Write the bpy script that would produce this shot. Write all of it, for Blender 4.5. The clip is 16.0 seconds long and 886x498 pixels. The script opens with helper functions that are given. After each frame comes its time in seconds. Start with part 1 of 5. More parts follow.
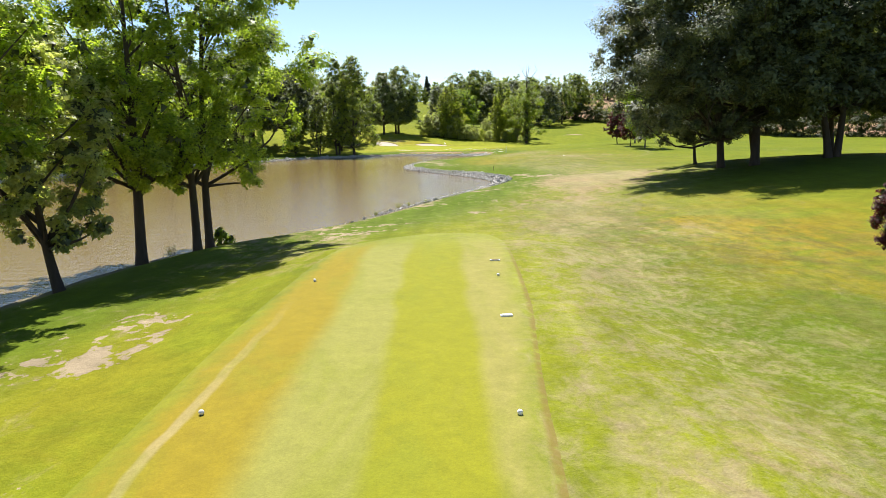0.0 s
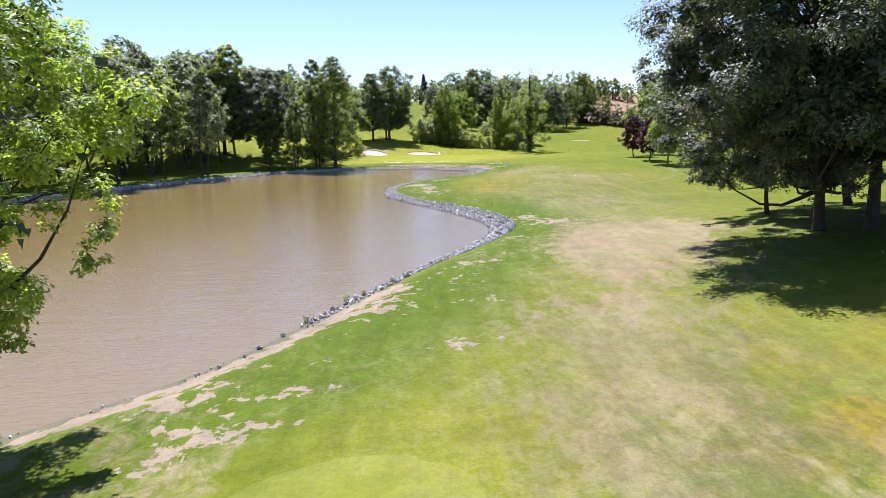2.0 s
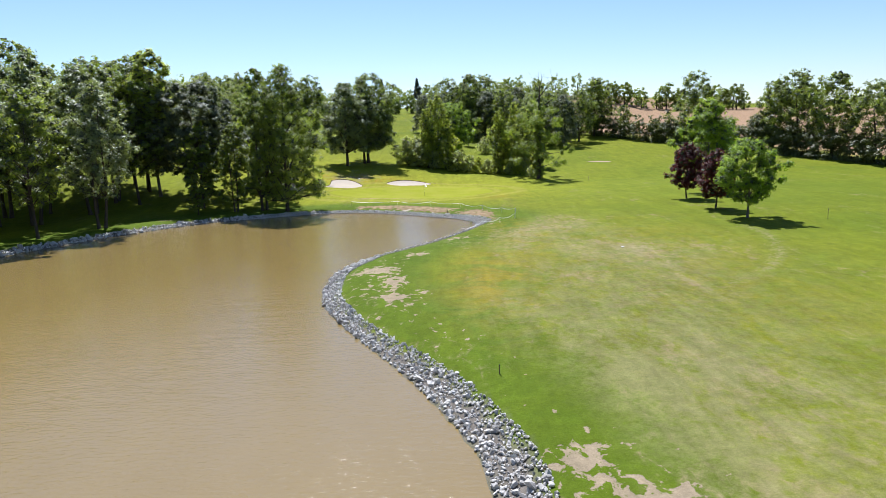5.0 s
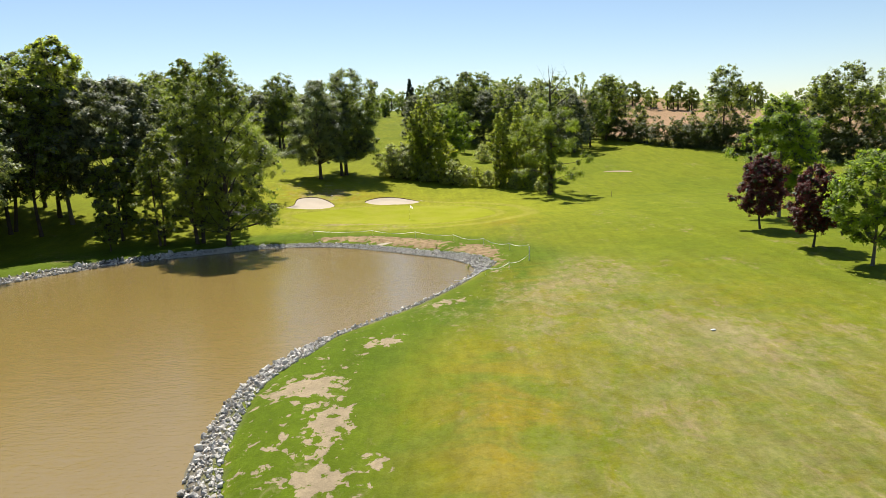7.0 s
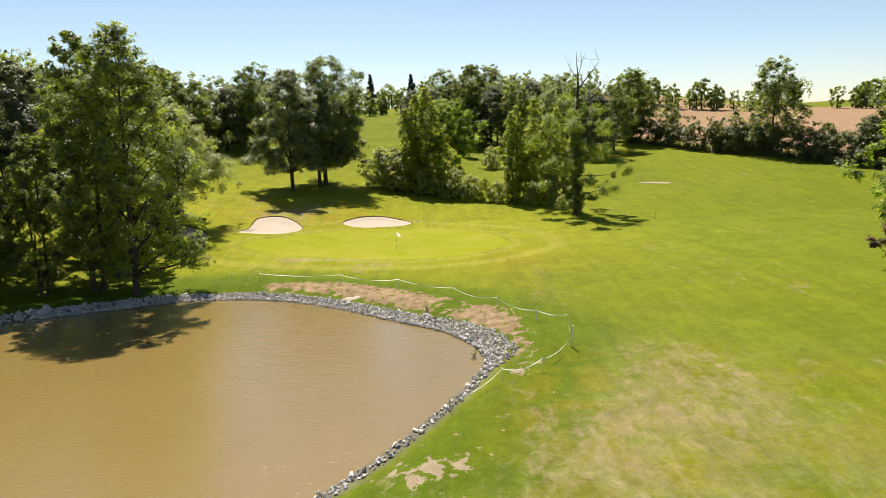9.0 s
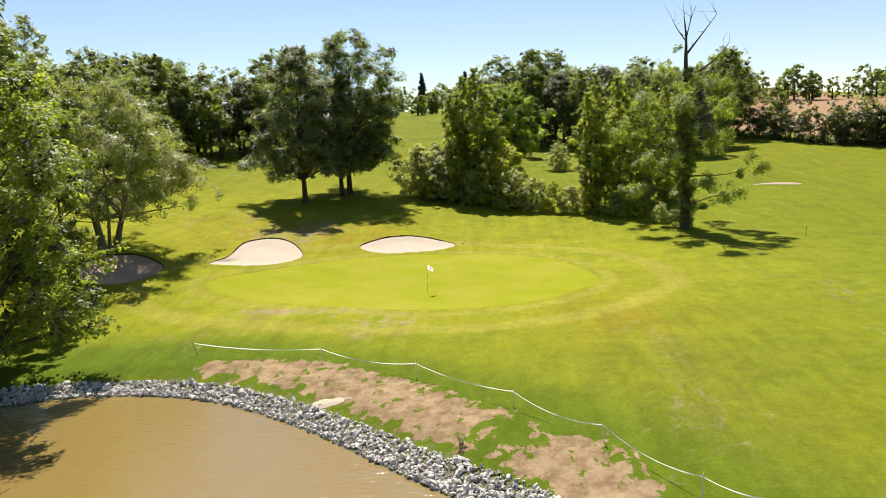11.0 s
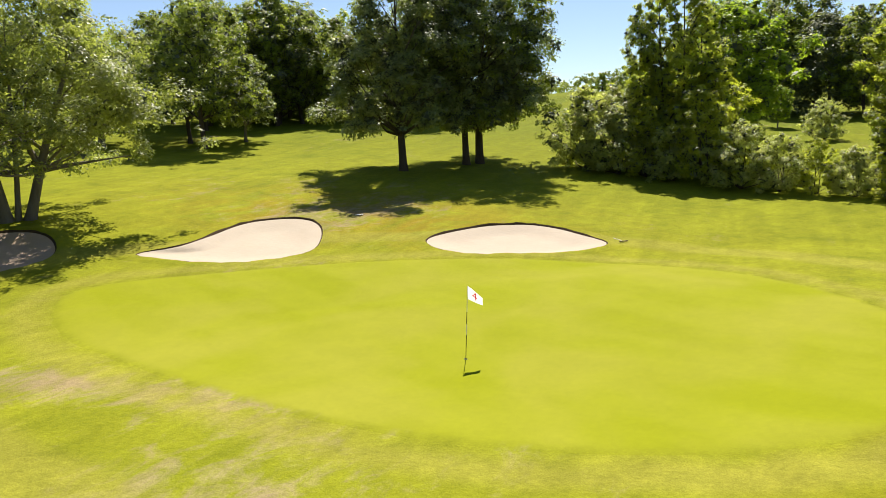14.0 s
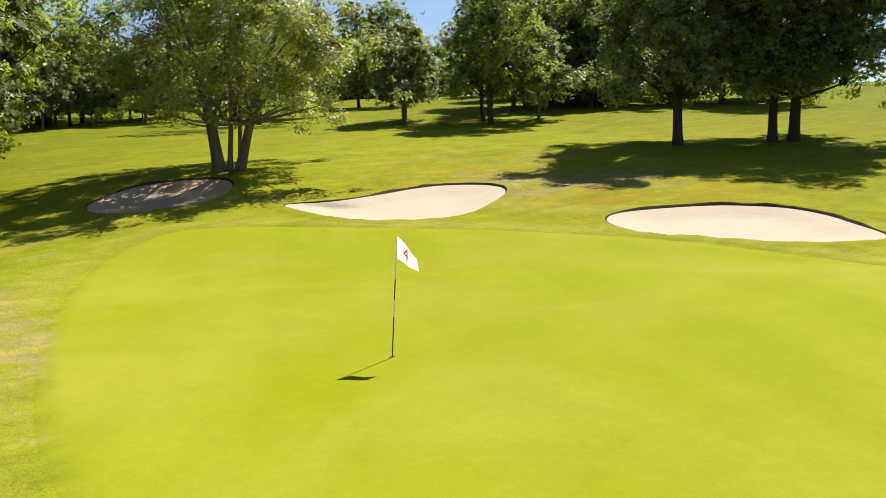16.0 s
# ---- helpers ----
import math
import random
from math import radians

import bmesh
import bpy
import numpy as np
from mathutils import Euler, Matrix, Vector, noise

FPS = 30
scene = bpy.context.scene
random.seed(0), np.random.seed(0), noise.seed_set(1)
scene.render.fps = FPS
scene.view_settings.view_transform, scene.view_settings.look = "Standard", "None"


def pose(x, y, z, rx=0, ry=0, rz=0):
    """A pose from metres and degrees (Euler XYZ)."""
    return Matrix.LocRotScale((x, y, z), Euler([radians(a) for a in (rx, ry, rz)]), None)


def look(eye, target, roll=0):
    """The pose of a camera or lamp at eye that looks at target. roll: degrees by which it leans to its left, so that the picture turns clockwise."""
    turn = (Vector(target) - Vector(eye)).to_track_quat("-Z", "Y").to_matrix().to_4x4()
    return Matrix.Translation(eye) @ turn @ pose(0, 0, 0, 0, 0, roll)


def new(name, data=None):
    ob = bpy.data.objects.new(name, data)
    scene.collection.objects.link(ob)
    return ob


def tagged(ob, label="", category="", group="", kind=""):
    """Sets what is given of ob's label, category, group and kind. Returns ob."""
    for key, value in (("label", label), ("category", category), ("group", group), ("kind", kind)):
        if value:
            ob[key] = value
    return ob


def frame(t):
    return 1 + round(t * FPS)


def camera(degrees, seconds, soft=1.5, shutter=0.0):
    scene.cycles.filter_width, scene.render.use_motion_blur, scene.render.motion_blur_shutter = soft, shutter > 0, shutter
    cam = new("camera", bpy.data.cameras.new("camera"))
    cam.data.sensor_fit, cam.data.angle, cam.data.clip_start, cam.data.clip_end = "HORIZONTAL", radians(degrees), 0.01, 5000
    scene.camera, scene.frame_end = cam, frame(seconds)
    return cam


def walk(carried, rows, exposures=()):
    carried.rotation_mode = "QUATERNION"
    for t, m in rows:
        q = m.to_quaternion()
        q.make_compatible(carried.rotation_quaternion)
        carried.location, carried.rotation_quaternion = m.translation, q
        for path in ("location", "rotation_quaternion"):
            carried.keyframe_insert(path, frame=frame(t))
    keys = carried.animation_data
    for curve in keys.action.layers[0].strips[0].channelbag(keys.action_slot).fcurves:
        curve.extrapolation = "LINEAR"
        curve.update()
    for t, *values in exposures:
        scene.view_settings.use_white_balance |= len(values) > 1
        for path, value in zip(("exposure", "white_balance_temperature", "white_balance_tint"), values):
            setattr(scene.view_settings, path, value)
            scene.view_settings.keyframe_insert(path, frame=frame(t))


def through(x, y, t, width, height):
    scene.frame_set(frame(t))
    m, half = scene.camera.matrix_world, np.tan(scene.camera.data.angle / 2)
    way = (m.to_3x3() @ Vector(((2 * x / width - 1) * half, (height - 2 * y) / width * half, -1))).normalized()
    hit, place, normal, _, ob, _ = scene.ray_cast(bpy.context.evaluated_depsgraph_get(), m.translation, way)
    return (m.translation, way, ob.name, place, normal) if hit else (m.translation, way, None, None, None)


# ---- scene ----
# ---- the camera and its walk ----
cam = camera(63.4, 16.0, 0.75)
PATH = [
    (0, (0.277, 0.79, 6.707), (0.277, 2.762, 6.375), -1.6),
    (0.5, (0.642, 5.032, 7.474), (0.642, 7.004, 7.138), -1.6),
    (1, (1.1, 10.13, 8.23), (1.098, 12.101, 7.89), -1.6),
    (1.5, (1.551, 15.779, 9.097), (1.55, 17.749, 8.755), -1.6),
    (2, (2.098, 21.966, 9.799), (2.097, 23.936, 9.455), -1.7),
    (2.5, (2.638, 28.241, 10.694), (2.635, 30.211, 10.349), -1.9),
    (3, (3.101, 34.743, 11.684), (3.101, 36.713, 11.338), -1.7),
    (3.5, (3.548, 41.429, 12.586), (3.55, 43.399, 12.238), -1.7),
    (4, (3.975, 48.423, 13.606), (3.978, 50.392, 13.255), -1.7),
    (4.2, (4.152, 51.351, 13.838), (4.153, 53.321, 13.49), -1.7),
    (6.3, (5.529, 81.928, 14.535), (5.532, 83.9, 14.199), -2.7),
    (6.5, (5.653, 84.879, 14.565), (5.658, 86.851, 14.231), -2.5),
    (7, (6.127, 92.277, 14.761), (6.133, 94.249, 14.426), -2.5),
    (7.5, (6.479, 99.768, 14.888), (6.486, 101.74, 14.556), -2.4),
    (8, (6.876, 106.985, 15.064), (6.881, 108.957, 14.729), -2.4),
    (8.5, (7.107, 113.825, 15.182), (7.11, 115.797, 14.846), -2.3),
    (9, (7.229, 120.395, 15.231), (7.224, 122.366, 14.891), -2.1),
    (9.2, (7.229, 123.113, 15.202), (7.217, 125.083, 14.862), -2.1),
    (11.3, (7.873, 153.224, 12.773), (7.658, 155.187, 12.457), -3.4),
    (11.5, (7.989, 155.776, 12.572), (7.741, 157.735, 12.251), -3.3),
    (12, (8.144, 162.109, 11.671), (7.824, 164.057, 11.351), -3.4),
    (12.5, (8.173, 168.506, 10.548), (7.786, 170.443, 10.235), -3.3),
    (13, (8.234, 174.774, 9.703), (7.752, 176.69, 9.389), -3.3),
    (13.5, (8.786, 180.362, 8.586), (8.168, 182.24, 8.282), -3.3),
    (14, (9.278, 184.913, 7.193), (8.513, 186.738, 6.907), -3.2),
    (14.5, (10.122, 188.679, 6.0), (9.197, 190.431, 5.732), -3.1),
    (15, (11.129, 192.021, 5.253), (9.995, 193.649, 4.998), -2.9),
    (15.5, (11.921, 195.058, 4.612), (10.555, 196.499, 4.372), -2.2),
    (16, (12.561, 197.776, 4.149), (10.981, 198.981, 3.919), -1.5),
]
walk(cam, [(t, look(eye, target, roll)) for t, eye, target, roll in PATH],
     [(0, 1.13, 6300, 12), (1.5, 1.15, 5580, 27), (3, 1.02, 5380, 23), (4, 0.93, 5350, 20), (6.5, 0.84, 6350, 10), (9, 0.86, 6850, 13), (12, 0.95, 6600, 13.5), (16, 0.94, 6750, 11)])

# ---- sky and sun ----
SUN_TO = Vector((0.115, -0.55, -0.83)).normalized()
world = bpy.data.worlds.new("sky")
scene.world = world
world.use_nodes = True
_n = world.node_tree.nodes
_sky = _n.new("ShaderNodeTexSky")
_sky.sky_type, _sky.sun_disc = "NISHITA", False
_sky.sun_elevation, _sky.sun_rotation = radians(56), radians(-16)
_sky.altitude, _sky.air_density, _sky.dust_density, _sky.ozone_density = 80, 0.9, 0.22, 2.3
_n["Background"].inputs["Strength"].default_value = 0.070
world.node_tree.links.new(_sky.outputs[0], _n["Background"].inputs[0])
_lamp = bpy.data.lights.new("sun", "SUN")
_lamp.energy, _lamp.angle, _lamp.color = 5.0, radians(0.53), (1.0, 0.95, 0.86)
sun = new("sun", _lamp)
sun.matrix_world = look((0, 150, 200), Vector((0, 150, 200)) + SUN_TO)


# ---- materials ----
class Paint:
    """A node material with shortcuts for its nodes."""

    def __init__(self, name, rough=0.8, spec=0.3):
        self.m = bpy.data.materials.new(name)
        self.m.use_nodes = True
        self.t = self.m.node_tree
        self.b = self.t.nodes["Principled BSDF"]
        self.b.inputs["Roughness"].default_value = rough
        self.b.inputs["Specular IOR Level"].default_value = spec

    def put(self, a, socket):
        if isinstance(a, (int, float)):
            socket.default_value = a
        elif isinstance(a, tuple):
            socket.default_value = (*a, 1.0) if len(a) == 3 and socket.type == "RGBA" else a
        else:
            self.t.links.new(a, socket)

    def node(self, kind, **values):
        n = self.t.nodes.new(kind)
        for key, value in values.items():
            self.put(value, n.inputs[key])
        return n

    def where(self):
        return self.t.nodes.new("ShaderNodeNewGeometry").outputs["Position"]

    def local(self):
        return self.t.nodes.new("ShaderNodeTexCoord").outputs["Object"]

    def noise(self, scale, detail=3, rough=0.55, stretch=None, warp=0.0, vec=None):
        v = vec or self.where()
        if stretch:
            m = self.t.nodes.new("ShaderNodeMapping")
            self.t.links.new(v, m.inputs[0])
            m.inputs["Scale"].default_value = stretch
            v = m.outputs[0]
        n = self.node("ShaderNodeTexNoise", Vector=v, Scale=scale, Detail=detail, Roughness=rough, Distortion=warp)
        return n.outputs["Fac"]

    def attr(self, name):
        n = self.t.nodes.new("ShaderNodeAttribute")
        n.attribute_name = name
        return n.outputs["Fac"]

    def math(self, op, a, b=0.0, clamp=False):
        n = self.t.nodes.new("ShaderNodeMath")
        n.operation, n.use_clamp = op, clamp
        self.put(a, n.inputs[0]), self.put(b, n.inputs[1])
        return n.outputs[0]

    def step(self, v, lo, hi):
        n = self.t.nodes.new("ShaderNodeMapRange")
        n.interpolation_type = "SMOOTHSTEP"
        for i, a in enumerate((v, lo, hi, 0.0, 1.0)):
            self.put(a, n.inputs[i])
        return n.outputs[0]

    def mix(self, f, a, b, mode="MIX"):
        n = self.t.nodes.new("ShaderNodeMix")
        n.data_type, n.blend_type = "RGBA", mode
        self.put(f, n.inputs[0]), self.put(a, n.inputs[6]), self.put(b, n.inputs[7])
        return n.outputs[2]

    def vary(self, colour, value, lo=0.7, hi=1.3):
        """The colour made darker and lighter by a value from 0 to 1."""
        n = self.node("ShaderNodeHueSaturation", Color=colour)
        r = self.t.nodes.new("ShaderNodeMapRange")
        for i, a in enumerate((value, 0.0, 1.0, lo, hi)):
            self.put(a, r.inputs[i])
        self.t.links.new(r.outputs[0], n.inputs["Value"])
        return n.outputs[0]

    def bump(self, value, strength, distance):
        n = self.node("ShaderNodeBump", Height=value, Strength=strength, Distance=distance)
        self.t.links.new(n.outputs[0], self.b.inputs["Normal"])

    def colour(self, c):
        self.put(c, self.b.inputs["Base Color"])
        return self


def leaf_paint(name, dark, light, through=0.35, rough=0.45, through_gain=1.6, hue=(1.0, 1.05, 0.45), blotch=(0.5, 1.5), gloss=0.5):
    """Leaves: each blade its own tone, a little gloss, and light that shines through."""
    p = Paint(name, rough + 0.08, gloss)
    rnd = p.t.nodes.new("ShaderNodeNewGeometry").outputs["Random Per Island"]
    c = p.mix(p.math("ADD", p.math("MULTIPLY", rnd, 0.7), 0.12), dark, light)
    c = p.vary(c, p.noise(0.45, 3), *blotch)
    p.colour(c)
    tr = p.t.nodes.new("ShaderNodeBsdfTranslucent")
    p.t.links.new(p.mix(1.0, c, tuple(through_gain * h for h in hue), "MULTIPLY"), tr.inputs[0])
    mx = p.t.nodes.new("ShaderNodeMixShader")
    mx.inputs[0].default_value = through
    p.t.links.new(p.b.outputs[0], mx.inputs[1])
    p.t.links.new(tr.outputs[0], mx.inputs[2])
    p.t.links.new(mx.outputs[0], p.t.nodes["Material Output"].inputs[0])
    return p.m


def bark_paint(name, c1, c2):
    p = Paint(name, 0.9, 0.2)
    n = p.noise(5, 5, 0.65, (1, 1, 0.18))
    p.colour(p.mix(n, c1, c2))
    p.bump(n, 0.8, 0.05)
    return p.m


def plain_paint(name, c, rough=0.6, spec=0.4, metal=0.0, vary=0.15):
    p = Paint(name, rough, spec)
    p.b.inputs["Metallic"].default_value = metal
    p.colour(p.vary(p.mix(0.0, c, c), p.noise(9, 4), 1 - vary, 1 + vary))
    return p.m


LEAF_ALDER = leaf_paint("alder leaf", (0.0848, 0.126, 0.0153), (0.25, 0.294, 0.042), 0.56, 0.42, 2.6)
LEAF_OAK = leaf_paint("maple leaf", (0.046, 0.068, 0.0235), (0.205, 0.215, 0.092), 0.3, 0.46, 1.6, gloss=0.45)
LEAF_GREY = leaf_paint("willow leaf", (0.109, 0.132, 0.035), (0.269, 0.286, 0.106), 0.52, 0.42, 2.0, gloss=0.75)
LEAF_POPLAR = leaf_paint("poplar leaf", (0.0861, 0.116, 0.0184), (0.225, 0.255, 0.0488), 0.54, 0.42, 2.3)
LEAF_SILVER = leaf_paint("silver maple leaf", (0.0891, 0.119, 0.0348), (0.263, 0.287, 0.112), 0.42, 0.4, 1.8, gloss=0.75)
LEAF_WOOD = leaf_paint("woodland leaf", (0.0891, 0.122, 0.0214), (0.225, 0.255, 0.0535), 0.48, 0.42, 2.1)
LEAF_BRIGHT = leaf_paint("lime leaf", (0.0942, 0.144, 0.0141), (0.221, 0.27, 0.0352), 0.58, 0.45, 2.5)
LEAF_PURPLE = leaf_paint("plum leaf", (0.0539, 0.0173, 0.0173), (0.14, 0.0501, 0.04), 0.45, 0.5, 1.8, (1.0, 0.5, 0.5), gloss=0.3)
LEAF_SHRUB = leaf_paint("shrub leaf", (0.167, 0.192, 0.0671), (0.405, 0.401, 0.193), 0.58, 0.42, 2.3, gloss=0.75)
LEAF_ASPEN = leaf_paint("aspen leaf", (0.131, 0.159, 0.0261), (0.3, 0.309, 0.0679), 0.62, 0.42, 2.6)
LEAF_YOUNG = leaf_paint("young leaf", (0.143, 0.166, 0.0223), (0.32, 0.317, 0.0546), 0.62, 0.42, 2.7)
LEAF_HEDGE = leaf_paint("hedge leaf", (0.0487, 0.0644, 0.0155), (0.146, 0.155, 0.0418), 0.35, 0.45, 1.8)
# dark and opaque: the shade inside a crown, put into the leaf colour
LEAF_INNER_SHADE = leaf_paint("inner leaf and twig in painted shade", (0.0393, 0.0487, 0.0141), (0.0785, 0.0942, 0.0298), 0.0, 0.6)
LEAF_CONIFER = leaf_paint("conifer needle", (0.0188, 0.0314, 0.0176), (0.0502, 0.0691, 0.0345), 0.15)
BARK = bark_paint("brown bark", (0.0353, 0.0267, 0.0188), (0.102, 0.0785, 0.0589))
BARK_GREY = bark_paint("grey bark", (0.0785, 0.0667, 0.051), (0.212, 0.188, 0.149))
WHITE = plain_paint("white plastic", (0.78, 0.78, 0.76), 0.4)
BLACK = plain_paint("black plastic", (0.02, 0.02, 0.02), 0.4)
RED = leaf_paint("red cloth print", (0.62, 0.02, 0.06), (0.66, 0.02, 0.06), 0.5, 0.7, 1.2, (1.0, 1.0, 1.0), (0.97, 1.03))
CLOTH = leaf_paint("white flag cloth", (0.88, 0.88, 0.88), (0.9, 0.9, 0.9), 0.6, 0.8, 1.05, (1.0, 1.0, 1.0), (0.97, 1.03))
WOODPOST = plain_paint("weathered wood", (0.20, 0.15, 0.10), 0.85, 0.2, 0, 0.3)
METAL = plain_paint("galvanised metal", (0.45, 0.46, 0.47), 0.4, 0.5, 0.8)

# bare turf, straw and soil tones shared by the ground and what is mown out of it
LUSH, FAIR, STRAW = (0.0676, 0.107, 0.00589), (0.144, 0.16, 0.00707), (0.258, 0.212, 0.111)
GOLD, PALE = (0.2, 0.211, 0.011), (0.177, 0.171, 0.0612)
BURNT, SOIL, WHEAT = (0.217, 0.155, 0.0103), (0.258, 0.205, 0.13), (0.264, 0.172, 0.0973)


def ground_colour(p):
    big, mid, fine = p.noise(0.055, 4, 0.6, None, 0.6), p.noise(0.42, 5, 0.62, None, 0.9), p.noise(5.5, 4, 0.7)
    blade = p.noise(26, 3, 0.7)
    c = p.mix(p.math("MULTIPLY", p.step(big, 0.36, 0.70), 0.5), FAIR, LUSH)
    c = p.mix(p.math("MULTIPLY", p.step(p.noise(0.9, 5, 0.65, (1.0, 0.6, 1.0), 0.8), 0.45, 0.72), 0.35), c, LUSH)
    c = p.mix(p.math("MULTIPLY", p.attr("lush"), 0.85), c, LUSH)
    c = p.mix(p.math("MULTIPLY", p.attr("gold"), p.step(p.noise(0.3, 4, 0.6, None, 0.4), 0.05, 0.6)), c, GOLD)
    burnt = p.math("MULTIPLY", p.attr("burnt"), p.step(p.noise(0.2, 5, 0.65, None, 1.0), 0.38, 0.58))
    c = p.mix(burnt, c, BURNT)
    streak = p.math("ADD", p.math("MULTIPLY", p.noise(0.16, 4, 0.6, (1.0, 0.5, 1.0), 0.5), 0.5), p.math("MULTIPLY", p.noise(1.3, 6, 0.72, (1.0, 0.55, 1.0), 0.6), 0.5))
    dry = p.step(p.math("ADD", p.attr("dry"), p.math("MULTIPLY", p.math("ADD", streak, -0.5), 4.2)), 0.25, 1.0)
    dry = p.math("MULTIPLY", dry, 0.9)
    c = p.mix(dry, c, p.mix(p.step(p.noise(0.2, 4, 0.6), 0.35, 0.65), STRAW, (0.264, 0.192, 0.109)))
    haze = p.step(p.math("ADD", p.math("MULTIPLY", p.noise(0.35, 5, 0.65, (1.0, 0.45, 1.0), 0.8), 0.6), p.math("MULTIPLY", p.noise(2.2, 4, 0.7), 0.4)), 0.36, 0.62)
    c = p.mix(p.math("MULTIPLY", haze, p.attr("pale"), True), c, PALE)
    clump = p.step(p.math("ADD", p.math("MULTIPLY", p.noise(1.1, 5, 0.7, (1.0, 0.8, 1.0), 1.2), 0.55), p.math("MULTIPLY", p.noise(4.5, 5, 0.75), 0.45)), 0.46, 0.58)
    c = p.mix(p.math("MULTIPLY", clump, p.attr("mottle"), True), c, (0.235, 0.214, 0.0942))
    tuft = p.step(p.math("ADD", p.math("MULTIPLY", p.noise(0.5, 5, 0.65, (1.0, 0.3, 1.0), 0.9), 0.6), p.math("MULTIPLY", p.noise(2.6, 5, 0.7, (1.0, 0.5, 1.0), 0.5), 0.4)), 0.38, 0.58)
    c = p.mix(p.math("MULTIPLY", tuft, p.attr("worn"), True), c, p.mix(p.step(p.noise(0.7, 4, 0.6), 0.4, 0.6), (0.112, 0.098, 0.026), (0.085, 0.108, 0.014)))
    c = p.mix(p.math("MULTIPLY", p.attr("wheat"), 1.0), c, WHEAT)
    rings = p.math("SINE", p.math("ADD", p.math("MULTIPLY", p.attr("ring"), 1.25), p.math("MULTIPLY", p.noise(0.2, 3), 2.0)))
    c = p.mix(p.math("MULTIPLY", p.step(rings, -0.4, 0.8), p.attr("apron")), c, (0.241, 0.226, 0.0344))
    patch = p.step(p.math("ADD", p.attr("soil"), p.math("MULTIPLY", p.math("ADD", p.noise(1.35, 6, 0.62, (1.0, 0.75, 1.0), 0.3), -0.5), 3.0)), 0.64, 0.74)
    c = p.mix(p.attr("bed"), c, (0.137, 0.12, 0.0973))
    c = p.mix(patch, c, p.mix(p.attr("earth"), p.vary(SOIL, p.noise(1.6, 5, 0.7), 0.75, 1.25), p.mix(p.step(p.noise(1.2, 5, 0.7), 0.35, 0.65), (0.178, 0.120, 0.062), (0.29, 0.212, 0.122))))
    c = p.vary(c, p.noise(0.9, 5, 0.62, (1.0, 0.11, 1.0), 0.25), 0.72, 1.28)
    c = p.vary(c, mid, 0.72, 1.28)
    c = p.vary(c, p.noise(1.7, 5, 0.68, (1.0, 0.7, 1.0), 0.4), 0.70, 1.30)
    c = p.vary(c, fine, 0.72, 1.28)
    c = p.vary(c, p.noise(13, 4, 0.75), 0.78, 1.22)
    c = p.vary(c, blade, 0.82, 1.18)
    return c, p.math("ADD", blade, p.math("MULTIPLY", fine, 2.0))


def ground_paint():
    p = Paint("turf and soil", 0.95, 0.06)
    c, rough = ground_colour(p)
    p.colour(c)
    p.bump(rough, 0.55, 0.05)
    return p.m


def green_paint():
    p = Paint("putting green turf", 0.92, 0.06)
    v = p.t.nodes.new("ShaderNodeSeparateXYZ")
    p.t.links.new(p.where(), v.inputs[0])
    along = p.math("ADD", p.math("MULTIPLY", v.outputs[0], 0.45), p.math("MULTIPLY", v.outputs[1], 0.9))
    wave = p.step(p.math("SINE", p.math("ADD", p.math("MULTIPLY", along, 1.7), p.math("MULTIPLY", p.noise(0.25, 2), 1.2))), -0.5, 0.5)
    c = p.mix(p.math("MULTIPLY", wave, 0.45), (0.199, 0.218, 0.00471), (0.226, 0.240, 0.0118))
    c = p.mix(p.step(p.noise(0.16, 3, 0.5, None, 0.5), 0.35, 0.7), c, (0.233, 0.235, 0.0201))
    c = p.vary(c, p.noise(0.9, 4, 0.6), 0.9, 1.1)
    c = p.vary(c, p.noise(5, 4, 0.7), 0.9, 1.1)
    c = p.vary(c, p.noise(38, 3, 0.7), 0.84, 1.16)
    c = p.mix(p.step(p.math("ADD", p.attr("rim"), p.math("MULTIPLY", p.math("ADD", p.noise(1.5, 4, 0.7), -0.5), 0.4)), 0.05, 0.6), ground_colour(p)[0], c)
    p.colour(c)
    p.bump(p.noise(60, 2), 0.25, 0.01)
    return p.m


